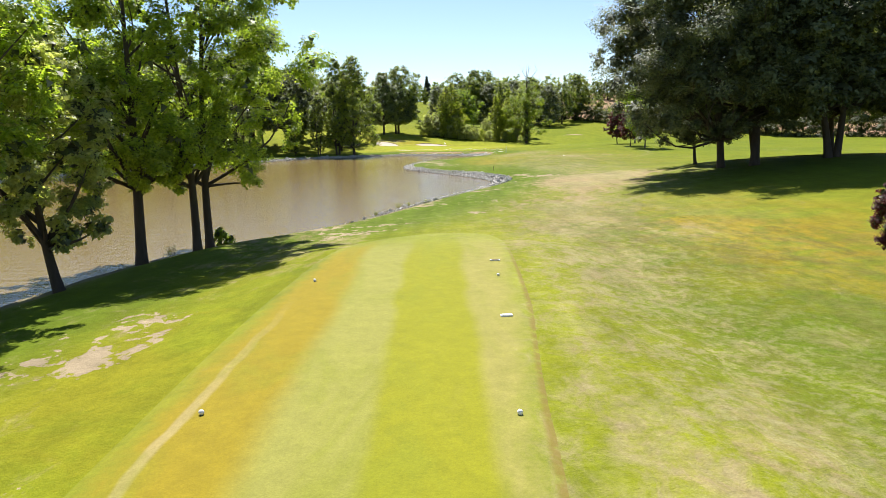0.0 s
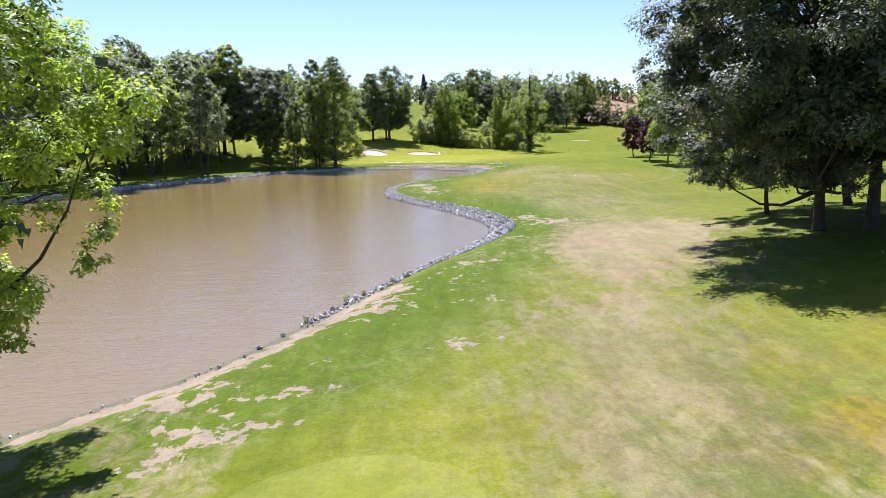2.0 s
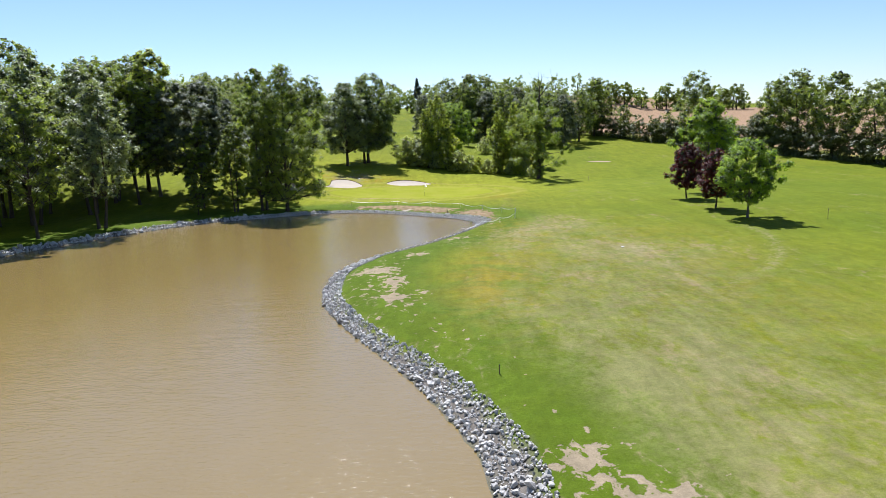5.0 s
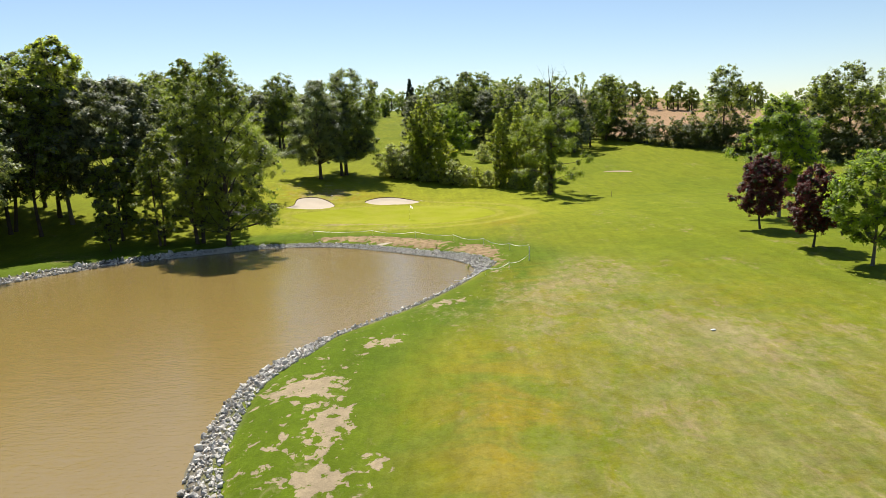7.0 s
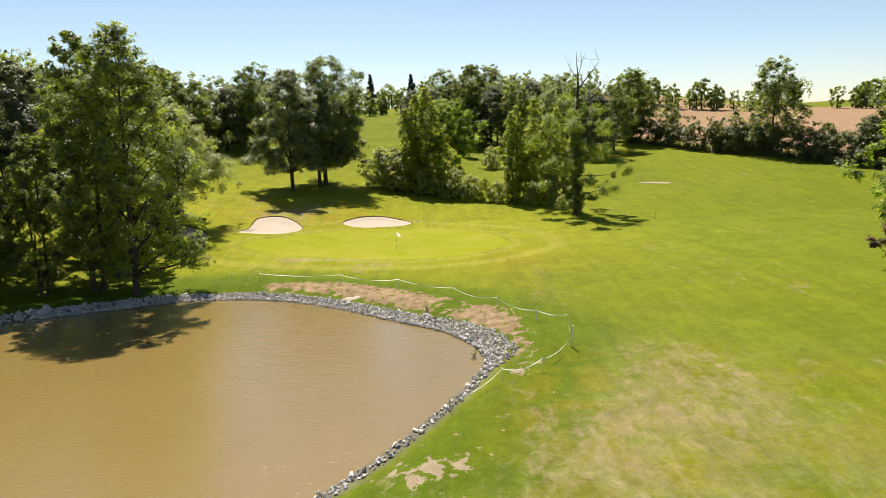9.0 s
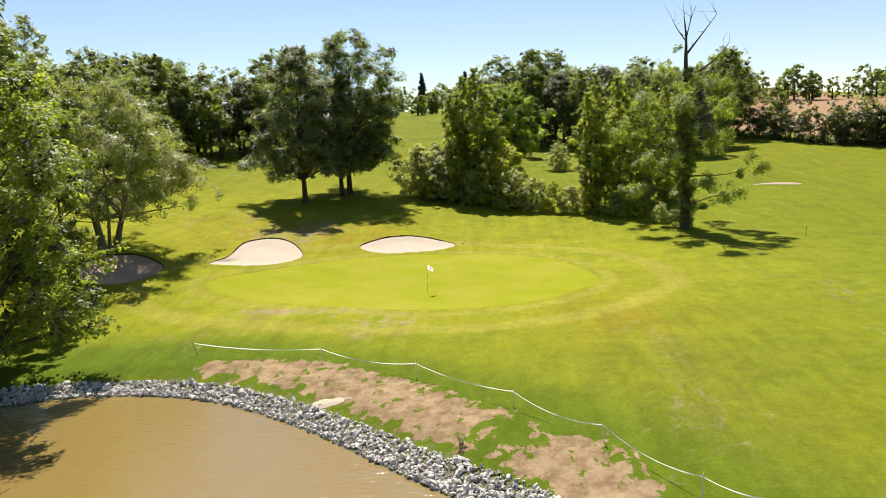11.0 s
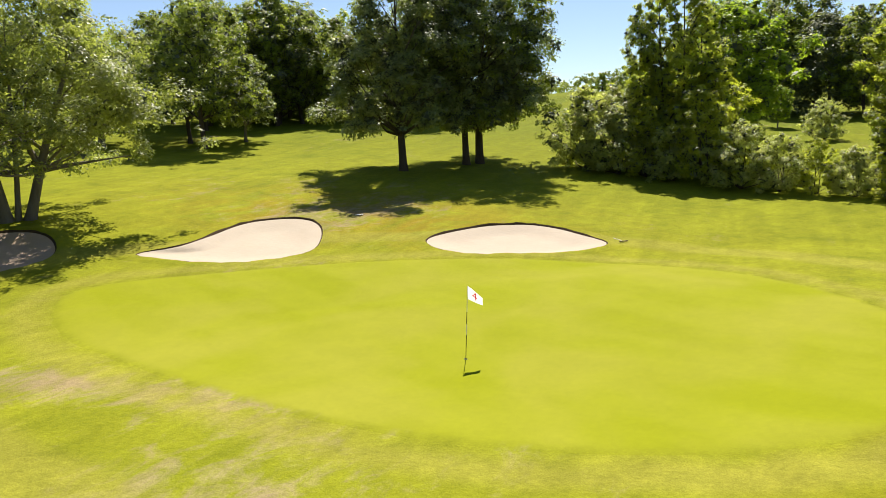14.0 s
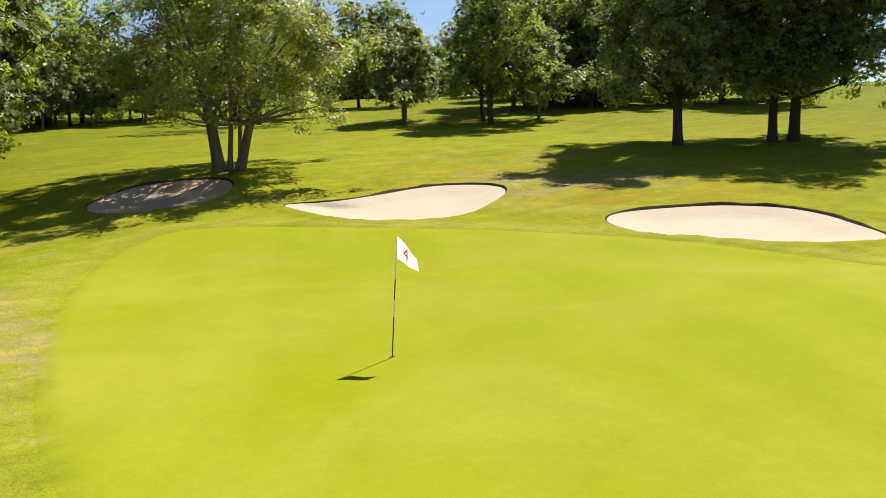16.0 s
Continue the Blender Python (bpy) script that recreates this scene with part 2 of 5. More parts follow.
def tee_paint():
    p = Paint("tee turf", 0.9, 0.15)
    v = p.t.nodes.new("ShaderNodeSeparateXYZ")
    p.t.links.new(p.where(), v.inputs[0])
    x = p.math("ADD", v.outputs[0], p.math("MULTIPLY", p.math("ADD", p.noise(0.22, 3), -0.5), 0.9))
    c = p.mix(p.step(x, -3.3, -2.6), (0.212, 0.158, 0.00688), (0.212, 0.203, 0.043))
    c = p.mix(p.step(x, -1.35, -0.95), c, (0.189, 0.186, 0.00458))
    c = p.mix(p.step(x, 0.85, 1.25), c, (0.224, 0.201, 0.0487))
    c = p.mix(p.math("MULTIPLY", p.math("SUBTRACT", p.step(x, -4.74, -4.64), p.step(x, -4.50, -4.38)), p.math("MULTIPLY", p.step(p.math("MULTIPLY", v.outputs[1], -1.0), -24.0, -12.0), 0.75)), c, (0.287, 0.229, 0.103))
    wear = p.step(p.noise(0.55, 5, 0.65, (1, 0.3, 1), 0.8), 0.45, 0.72)
    c = p.mix(p.math("MULTIPLY", wear, 0.55), c, (0.149, 0.166, 0.00856))
    c = p.vary(c, p.noise(2.4, 5, 0.7), 0.72, 1.28)
    c = p.vary(c, p.noise(14, 4, 0.75), 0.7, 1.3)
    c = p.vary(c, p.noise(34, 3, 0.7), 0.75, 1.25)
    rim = p.step(p.math("ADD", p.attr("rim"), p.math("MULTIPLY", p.math("ADD", p.noise(1.2, 5, 0.75), -0.5), 1.2)), 0.1, 0.9)
    c = p.mix(p.math("MULTIPLY", rim, p.math("SUBTRACT", 0.9, p.math("MULTIPLY", p.step(v.outputs[1], 29.0, 39.0), 0.8))), ground_colour(p)[0], c)
    seam = p.math("MULTIPLY", p.math("SUBTRACT", p.step(p.attr("rim"), 0.02, 0.10), p.step(p.attr("rim"), 0.18, 0.32)), p.math("MULTIPLY", p.math("MULTIPLY", p.step(v.outputs[0], 0.6, 1.2), p.math("SUBTRACT", 1.0, p.step(v.outputs[1], 28.0, 33.0))), p.step(p.noise(1.4, 4, 0.7), 0.3, 0.5)))
    c = p.mix(p.math("MULTIPLY", seam, 0.75), c, (0.15, 0.105, 0.02))
    p.colour(c)
    p.bump(p.noise(40, 3), 0.35, 0.02)
    return p.m


def sand_paint(name, a, b):
    p = Paint(name, 0.95, 0.1)
    rake = p.noise(2.2, 4, 0.6, (1, 3.5, 1), 0.6)
    c = p.mix(p.noise(0.5, 4), a, b)
    c = p.vary(c, rake, 0.9, 1.1)
    p.colour(p.vary(c, p.noise(60, 2), 0.9, 1.1))
    p.bump(rake, 0.4, 0.04)
    return p.m


def water_paint():
    p = Paint("muddy water", 0.11, 0.9)
    p.b.inputs["IOR"].default_value = 1.5
    c = p.mix(p.noise(0.03, 3, 0.5, None, 0.6), (0.214, 0.151, 0.0484), (0.194, 0.134, 0.0413))
    p.colour(p.vary(c, p.noise(0.35, 4, 0.6, (1.0, 0.4, 1.0)), 0.94, 1.06))
    wave = p.noise(2.6, 4, 0.6, (0.75, 1.5, 1.0), 0.5)
    rip = p.noise(0.5, 3, 0.6, (0.6, 1.6, 1.0), 0.3)
    p.bump(p.math("ADD", wave, p.math("MULTIPLY", rip, 1.2)), 0.45, 0.07)
    return p.m


def stone_paint():
    p = Paint("blasted grey stone", 0.85, 0.3)
    rnd = p.t.nodes.new("ShaderNodeNewGeometry").outputs["Random Per Island"]
    rnd = p.math("FRACT", p.math("ADD", rnd, p.math("MULTIPLY", p.t.nodes.new("ShaderNodeObjectInfo").outputs["Random"], 7.3)))
    c = p.mix(p.math("POWER", rnd, 0.6), (0.25, 0.232, 0.204), (0.6, 0.57, 0.51))
    c = p.vary(c, p.noise(9, 5, 0.7), 0.7, 1.3)
    p.colour(c)
    p.bump(p.noise(14, 4), 0.6, 0.03)
    return p.m


TURF, GREEN, TEE, WATER, STONE = ground_paint(), green_paint(), tee_paint(), water_paint(), stone_paint()
SAND = sand_paint("pale bunker sand", (0.378, 0.316, 0.241), (0.424, 0.367, 0.287))
SAND_TAN = sand_paint("tan bunker sand", (0.356, 0.264, 0.189), (0.401, 0.309, 0.229))
EARTH = plain_paint("dark earth lip", (0.0573, 0.0372, 0.0201), 0.95, 0.1, 0, 0.4)


# ---- the lie of the land: pond, banks, hills ----
SHORE = np.array([
    (-26, 8), (-19.5, 20), (-17.4, 29), (-16.2, 36), (-14, 41.6), (-10, 46.6), (-6.5, 52), (-2.5, 62.5), (0.6, 70),
    (4.5, 78.5), (6.6, 85), (6.8, 89.5), (5.9, 94.2), (2.9, 102.5), (-1.7, 112.5), (-4.8, 120.5), (-5.8, 128),
    (-5.5, 134), (-3, 141.3), (0.2, 145.8), (4.5, 152.2), (9.4, 162.4), (9.8, 167), (7.6, 171.8), (3.8, 175.4),
    (-2.3, 180.8), (-9, 184.7), (-16.4, 185.4), (-22.3, 183.2), (-29.8, 180), (-34, 177.6), (-43, 167), (-53, 148),
    (-58, 139), (-65, 120), (-68, 95), (-62, 60), (-50, 25), (-38, 6)], float)


def smooth_loop(points, steps):
    """A closed Catmull-Rom curve through the points."""
    p = np.asarray(points, float)
    a, b, c, d = np.roll(p, 1, 0), p, np.roll(p, -1, 0), np.roll(p, -2, 0)
    out = []
    for t in np.arange(steps) / steps:
        out.append(0.5 * (2 * b + (c - a) * t + (2 * a - 5 * b + 4 * c - d) * t ** 2 + (3 * b - a - 3 * c + d) * t ** 3))
    return np.stack(out, 1).reshape(-1, 2)


def outside(x, y, loop):
    """Signed distance from a closed loop, positive outside it."""
    x, y = np.asarray(x, float).ravel(), np.asarray(y, float).ravel()
    best = np.full(x.shape, 1e9)
    inside = np.zeros(x.shape, bool)
    for (ax, ay), (bx, by) in zip(loop, np.roll(loop, -1, 0)):
        ex, ey = bx - ax, by - ay
        u = np.clip(((x - ax) * ex + (y - ay) * ey) / (ex * ex + ey * ey + 1e-12), 0, 1)
        best = np.minimum(best, (x - ax - u * ex) ** 2 + (y - ay - u * ey) ** 2)
        cross = (ay > y) != (by > y)
        inside ^= cross & (x < ax + (y - ay) * ex / (ey if abs(ey) > 1e-12 else 1e-12))
    return np.where(inside, -1, 1) * np.sqrt(best)


def ramp(v, lo, hi):
    t = np.clip((v - lo) / (hi - lo), 0, 1)
    return t * t * (3 - 2 * t)


def bump(x, y, cx, cy, sx, sy):
    return np.exp(-((x - cx) / sx) ** 2 - ((y - cy) / sy) ** 2)


POND = smooth_loop(SHORE, 5)


def land(x, y):
    """Height of the ground, with the pond's surface at 0, and the distance from the water's edge."""
    x, y = np.asarray(x, float).ravel(), np.asarray(y, float).ravel()
    d = outside(x, y, POND)
    h = np.where(d > 0, 0.72 * ramp(d, -0.6, 3.2), -0.9 * ramp(-d, 0, 4) + 0.05) + 0.25 * ramp(d, 3, 14)
    dry = ramp(d, 0.5, 9)
    h += 0.55 * ramp(x, -9, -4) * ramp(-x, -8, -4) * ramp(-y, -40, -31) * dry
    h += dry * (2.5 * bump(x, y, 40, 62, 20, 26) + 0.9 * bump(x, y, 46, 175, 22, 30))
    s = -0.75 * x + 0.66 * (y - 212)
    up = np.maximum(np.minimum(0.112 * np.maximum(s - 3, 0) + 0.028 * np.maximum(s - 12, 0), 17) * ramp(y, 178, 206), np.minimum(0.075 * np.maximum(y - 226, 0), 8))
    far = ramp(np.hypot(x, y - 150), 160, 420)
    h += ramp(d, 2, 26) * up - 0.42 * bump(x, y, 2, 204, 10, 7) + 0.6 * bump(x, y, -31, 215, 9, 9)
    h += far * (1.5 + 4.5 * ramp(y, 260, 520) + 3 * np.sin(x * 0.011 + 1) * ramp(y, 200, 400))
    h += 3.0 * ramp((x - 60) * 0.86 + (y - 330) * 0.5, 15, 120) * ramp(y, 190, 280) * ramp(x, 20, 60)
    h += dry * 0.10 * (np.sin(x * 0.21 + y * 0.05) * np.sin(y * 0.13 + 1.3) + 0.6 * np.sin(x * 0.09 - y * 0.17))
    return h, d


def height(x, y):
    return float(land([x], [y])[0][0])


# ---- mesh helpers ----
def mesh_of(name, verts, faces, mats=(), smooth=False):
    """A mesh from an array of corners and an array of triangles or quads."""
    verts, faces = np.asarray(verts, np.float32), np.asarray(faces, np.int32)
    me = bpy.data.meshes.new(name)
    k = faces.shape[1]
    me.vertices.add(len(verts))
    me.vertices.foreach_set("co", verts.ravel())
    me.loops.add(faces.size)
    me.loops.foreach_set("vertex_index", faces.ravel())
    me.polygons.add(len(faces))
    me.polygons.foreach_set("loop_start", np.arange(0, faces.size, k, dtype=np.int32))
    me.polygons.foreach_set("use_smooth", np.full(len(faces), smooth))
    me.update(calc_edges=True)
    me.validate()
    for m in mats:
        me.materials.append(m)
    return me


def thing(name, x, y, z, label, category, group="", kind=""):
    ob = new(name)
    ob.empty_display_size = 0.3
    ob.matrix_basis = pose(x, y, z)
    return tagged(ob, label, category, group, kind)


def piece(name, me, parent, label="", m=None):
    ob = new(name, me)
    ob.parent = parent
    if m is not None:
        ob.matrix_basis = m
    return tagged(ob, label)


def part(name, bm, material, parent, label="", smooth=False):
    me = bpy.data.meshes.new(name)
    bm.normal_update()
    bm.to_mesh(me)
    bm.free()
    me.materials.append(material)
    if smooth:
        me.polygons.foreach_set("use_smooth", np.full(len(me.polygons), True))
    return piece(name, me, parent, label)


def box(bm, cx, cy, cz, sx, sy, sz, turn=0.0):
    bmesh.ops.create_cube(bm, size=1, matrix=pose(cx, cy, cz, 0, 0, turn) @ Matrix.Diagonal((sx, sy, sz, 1)))


def tubes(paths, sides=7):
    """Tapered round limbs: each path is a list of (x, y, z, radius)."""
    vs, fs, base = [], [], 0
    for path in paths:
        p = np.asarray(path, float)
        d = np.gradient(p[:, :3], axis=0)
        d /= np.linalg.norm(d, axis=1)[:, None] + 1e-9
        u = np.cross(d, np.where(np.abs(d[:, 2:]) > 0.9, [[1.0, 0, 0]], [[0, 0, 1.0]]))
        u /= np.linalg.norm(u, axis=1)[:, None] + 1e-9
        w = np.cross(d, u)
        a = np.arange(sides) / sides * 2 * np.pi
        ring = p[:, None, :3] + p[:, None, 3:] * (np.cos(a)[None, :, None] * u[:, None] + np.sin(a)[None, :, None] * w[:, None])
        vs.append(ring.reshape(-1, 3))
        i, j = np.meshgrid(np.arange(len(p) - 1), np.arange(sides), indexing="ij")
        a0, a1 = base + i * sides + j, base + i * sides + (j + 1) % sides
        fs.append(np.stack([a0, a1, a1 + sides, a0 + sides], -1).reshape(-1, 4))
        base += len(p) * sides
    return np.concatenate(vs), np.concatenate(fs)


def limb(rng, a, b, r0, r1, bend=0.12, n=6):
    """A bent limb from a to b."""
    a, b = np.asarray(a, float), np.asarray(b, float)
    t = np.linspace(0, 1, n)[:, None]
    off = rng.normal(0, bend * np.linalg.norm(b - a), 3)
    pts = a + (b - a) * t + off * np.sin(t * np.pi) * (0.5 + 0.5 * t)
    return np.hstack([pts, r0 + (r1 - r0) * t ** 0.8])


def leaves(rng, lobes, count, size, out=0.75, squash=0.8, core=0.45, slim=0.6, sprays=6, loose=0.13, diamond=False):
    """Leaf blades scattered through the outer part of round lobes (x, y, z, radius)."""
    lobes = np.asarray(lobes, float)
    home, flat = lobes, (1.0, 1.0, squash)
    if sprays > 1:
        n = len(lobes) * sprays
        d = rng.normal(size=(n, 3))
        d /= np.linalg.norm(d, axis=1)[:, None]
        home = np.repeat(lobes, sprays, 0)
        at = home[:, :3] + d * (home[:, 3:] * (0.35 + 0.65 * rng.random((n, 1)))) * (1, 1, squash)
        lobes = np.column_stack([at, home[:, 3] * rng.uniform(0.26, 0.52, n)])
        flat = (1.0, 1.0, 0.72)
    w = lobes[:, 3] ** 2
    k = rng.choice(len(lobes), count, p=w / w.sum())
    d = rng.normal(size=(count, 3))
    d /= np.linalg.norm(d, axis=1)[:, None]
    r = lobes[k, 3] * (core + (1.1 - core) * rng.random(count) ** 0.6)
    pos = lobes[k, :3] + d * r[:, None] * flat + rng.normal(size=(count, 3)) * lobes[k, 3:] * loose
    face = pos - home[k, :3]
    face /= np.linalg.norm(face, axis=1)[:, None] + 1e-9
    n = face * out * 0.6 + d * 0.35 + rng.normal(size=(count, 3)) * 0.27 + (0, 0, 0.7)
    n /= np.linalg.norm(n, axis=1)[:, None]
    t = np.cross(n, rng.normal(size=(count, 3)))
    t /= np.linalg.norm(t, axis=1)[:, None] + 1e-9
    b = np.cross(n, t)
    s = (size * (0.55 + 0.9 * rng.random(count)))[:, None]
    if diamond:
        v = np.stack([pos + t * s, pos + b * s * slim * 0.8, pos - t * s, pos - b * s * slim * 0.8], 1).reshape(-1, 3)
        return v, np.arange(count * 4).reshape(-1, 4)
    v = np.stack([pos + t * s, pos - t * s * 0.6 + b * s * slim, pos - t * s * 0.6 - b * s * slim], 1).reshape(-1, 3)
    return v, np.arange(count * 3).reshape(-1, 3)


SHAPES = {
    "round": lambda f: np.sin(np.pi * (0.10 + 0.84 * f)) ** 0.65,
    "dome": lambda f: np.sqrt(np.clip(1 - (np.abs(f - 0.28) / np.where(f > 0.28, 0.76, 0.62)) ** 2, 0.02, 1)),
    "skirt": lambda f: np.sqrt(np.clip(1 - (np.abs(f - 0.34) / np.where(f > 0.34, 0.70, 0.44)) ** 2, 0.02, 1)),
    "tall": lambda f: np.clip(np.sin(np.pi * (0.16 + 0.80 * f)), 0.02, 1) ** 0.9,
    "column": lambda f: np.clip(np.sin(np.pi * (0.30 + 0.67 * f)), 0.02, 1) ** 0.7,
    "cone": lambda f: np.clip(1.03 - f, 0.03, 1),
    "bush": lambda f: np.sqrt(np.clip(1 - f ** 2, 0.02, 1)),
}


def tree_meshes(seed, tall, base, wide, shape, n_lobes, n_leaves, size, leaf, bark, stem=0.3, stems=((0, 0, 0, 0),), lobe=0.27, core=0.45, limbs=14, deep=1.0, loose=0.13, diamond=False, dense=1.4, uneven=0.13):
    """Trunk and crown of one tree that stands at the origin."""
    rng = np.random.default_rng(seed)
    n_lobes, lobe = int(n_lobes * 1.8), lobe * 0.86
    f = (np.arange(n_lobes) + rng.random(n_lobes)) / n_lobes
    a = np.arange(n_lobes) * 2.4 + rng.normal(0, 0.5, n_lobes)
    turn, rise = rng.uniform(0, 6.28, 2), rng.uniform(3, 7)
    e = SHAPES[shape](f) * (1 + uneven * (np.sin(2 * a + turn[0] + rise * f) + 0.8 * np.sin(3 * a + turn[1] - rise * f)))
    q = (0.40 + 0.60 * rng.random(n_lobes) ** 0.5) * rng.normal(1, 0.10, n_lobes) * deep
    rad = wide * lobe * (0.45 + 0.95 * rng.random(n_lobes)) * (0.55 + 0.45 * e)
    rho = np.maximum(wide * e * q - rad * 0.6, 0)
    top = tall - base
    tips = [(sx + lx, sy + ly) for sx, sy, lx, ly, *_ in stems]
    mx, my = np.mean([t[0] for t in tips]), np.mean([t[1] for t in tips])
    zl = base + rad * 0.5 + f * (top - rad * 1.25)
    lobes = np.stack([mx * 0.8 + rho * np.cos(a), my * 0.8 + rho * np.sin(a), zl, rad], 1)
    paths = []
    for sx, sy, lx, ly, *thin in stems:
        n = 11
        t = np.linspace(0, 1, n)[:, None] ** 1.7
        up = tall * (0.86 if shape in ("tall", "cone", "column") else 0.72)
        bend = rng.normal(0, 0.012 * tall, 2)
        pts = np.hstack([sx + lx * t + bend[0] * np.sin(t * 5), sy + ly * t + bend[1] * np.sin(t * 4), t * up - 0.25])
        rr = stem * (thin[0] if thin else 1.0) * (1 - 0.85 * t) * (1 + 0.55 * np.exp(-t * up / 0.35))
        paths.append(np.hstack([pts, rr]))
    order = rng.permutation(n_lobes)[:limbs]
    for i in order:
        trunk = paths[rng.integers(len(stems))]
        zz = max(base * 1.05, lobes[i, 2] - (0.7 + 0.6 * rng.random()) * (rho[i] + 0.6))
        s = np.array([np.interp(zz, trunk[:, 2], trunk[:, c]) for c in range(4)])
        paths.append(limb(rng, s[:3], lobes[i, :3], s[3] * 0.5 + 0.01, 0.02, 0.10))
    tv, tf = tubes(paths)
    cv, cf = leaves(rng, lobes, n_leaves, size, core=core, squash=0.75, loose=loose, diamond=diamond)
    # dark oversized inner blades stand for the crown's shaded depth and thicken its shadow
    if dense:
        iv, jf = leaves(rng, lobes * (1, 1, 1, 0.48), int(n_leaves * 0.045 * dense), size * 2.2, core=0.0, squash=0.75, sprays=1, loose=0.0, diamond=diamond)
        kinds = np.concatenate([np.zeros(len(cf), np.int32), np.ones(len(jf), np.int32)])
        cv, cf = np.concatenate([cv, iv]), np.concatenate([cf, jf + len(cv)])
    crown = mesh_of("crown", cv, cf, (leaf, LEAF_INNER_SHADE))
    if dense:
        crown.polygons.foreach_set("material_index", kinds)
    return mesh_of("trunk", tv, tf, (bark,), True), crown


def plant(name, meshes, x, y, label, category="tree", group="", turn=0.0, scale=1.0, sink=0.05):
    """A tree of the two meshes on the ground at x, y."""
    ob = thing(name, x, y, height(x, y) - sink, label, category, group)
    ob.matrix_basis = pose(x, y, height(x, y) - sink, 0, 0, turn) @ Matrix.Scale(scale, 4)
    piece("trunk", meshes[0], ob)
    piece("crown", meshes[1], ob)
    return ob


# ---- outlines of what is mown or dug out of the ground ----
GREEN_LOOP = smooth_loop([(-17.8, 207.2), (-14.8, 203.6), (-9.5, 201.4), (-3.3, 199.7), (2.2, 198.9), (7.2, 199.1), (11.2, 200.5),
                          (14.4, 203.7), (15.4, 207), (13.6, 213), (8.8, 218.4), (0.6, 219.6), (-8.6, 216.2), (-14.6, 211.4)], 6)
TEE_LOOP = smooth_loop([(-5.7, -14), (-5.7, 10), (-5.4, 22), (-4.7, 32), (-3.7, 38), (-1.6, 40.2), (1.4, 40.2), (3.1, 37.4), (3.1, 24),
                        (2.05, 10), (0.85, -14)], 6)
BUNKERS = [
    ("bunker", smooth_loop([(-19.6, 212.7), (-18.9, 215.0), (-19.0, 217.8), (-19.2, 220.2), (-18.9, 222.0), (-17.6, 223.6), (-16.1, 223.8), (-14.5, 222.5),
                            (-12.9, 219.9), (-12.1, 217.4), (-13.1, 215.0), (-14.9, 213.6), (-17.0, 212.9)], 4), SAND, "pear-shaped greenside bunker of pale raked sand"),
    ("bunker", smooth_loop([(-7.2, 221.8), (-6.9, 223.6), (-5.4, 226.2), (-3.9, 227.4), (-2.5, 227.9), (-0.9, 227.4), (0.6, 226.3), (2.5, 224.6), (2.1, 222.8),
                            (0.6, 221.2), (-1.8, 220.0), (-3.9, 219.4), (-6.0, 220.2)], 4), SAND, "leaf-shaped greenside bunker of pale sand with earth lip"),
    ("bunker", smooth_loop([(-27.2, 205.5), (-28.6, 206.7), (-29.9, 208.8), (-29.1, 211.2), (-27.2, 212.8), (-24.9, 212.3), (-22.7, 210.2), (-23.2, 207.2), (-25.0, 205.5)], 6),
     SAND_TAN, "tan sand bunker shaded by a willow tree"),
]


# ---- ground: one sheet to the horizon ----
def spread(lo, hi, step, reach_lo, reach_hi):
    """Coordinates with even steps from lo to hi and growing ones beyond."""
    out, s, v = list(np.arange(lo, hi, step)), step, hi
    while v < reach_hi:
        out.append(v)
        s *= 1.12
        v += s
    s, v, low = step, lo, []
    while v > reach_lo:
        s *= 1.12
        v -= s
        low.append(v)
    return np.array(low[::-1] + out + [reach_hi])


gx, gy = spread(-45, 52, 0.8, -3200, 3200), spread(2, 236, 0.8, -2000, 3800)
GX, GY = np.meshgrid(gx, gy, indexing="ij")
X, Y = GX.ravel(), GY.ravel()
H, D = land(X, Y)
for _name, loop, _sand, _label in BUNKERS:
    near = (np.abs(X - loop[:, 0].mean()) < 14) & (np.abs(Y - loop[:, 1].mean()) < 14)
    H[near] -= 0.8 * ramp(-outside(X[near], Y[near], loop), -0.35, 0.8)
for loop, _deep in ((GREEN_LOOP, 0.15), (TEE_LOOP, 0.15)):
    near = (np.abs(X - loop[:, 0].mean()) < 40) & (np.abs(Y - loop[:, 1].mean()) < 40)
    H[near] -= _deep * ramp(-outside(X[near], Y[near], loop), 0.5, 1.3)
i, j = np.meshgrid(np.arange(len(gx) - 1), np.arange(len(gy) - 1), indexing="ij")
k = i * len(gy) + j
quads = np.stack([k, k + len(gy), k + len(gy) + 1, k + 1], -1).reshape(-1, 4)
me = mesh_of("ground", np.stack([X, Y, H], 1), quads, (TURF,), True)
ground = tagged(new("ground", me), "sunlit golf course turf with dry straw patches and bare soil", "ground", "", "structure")


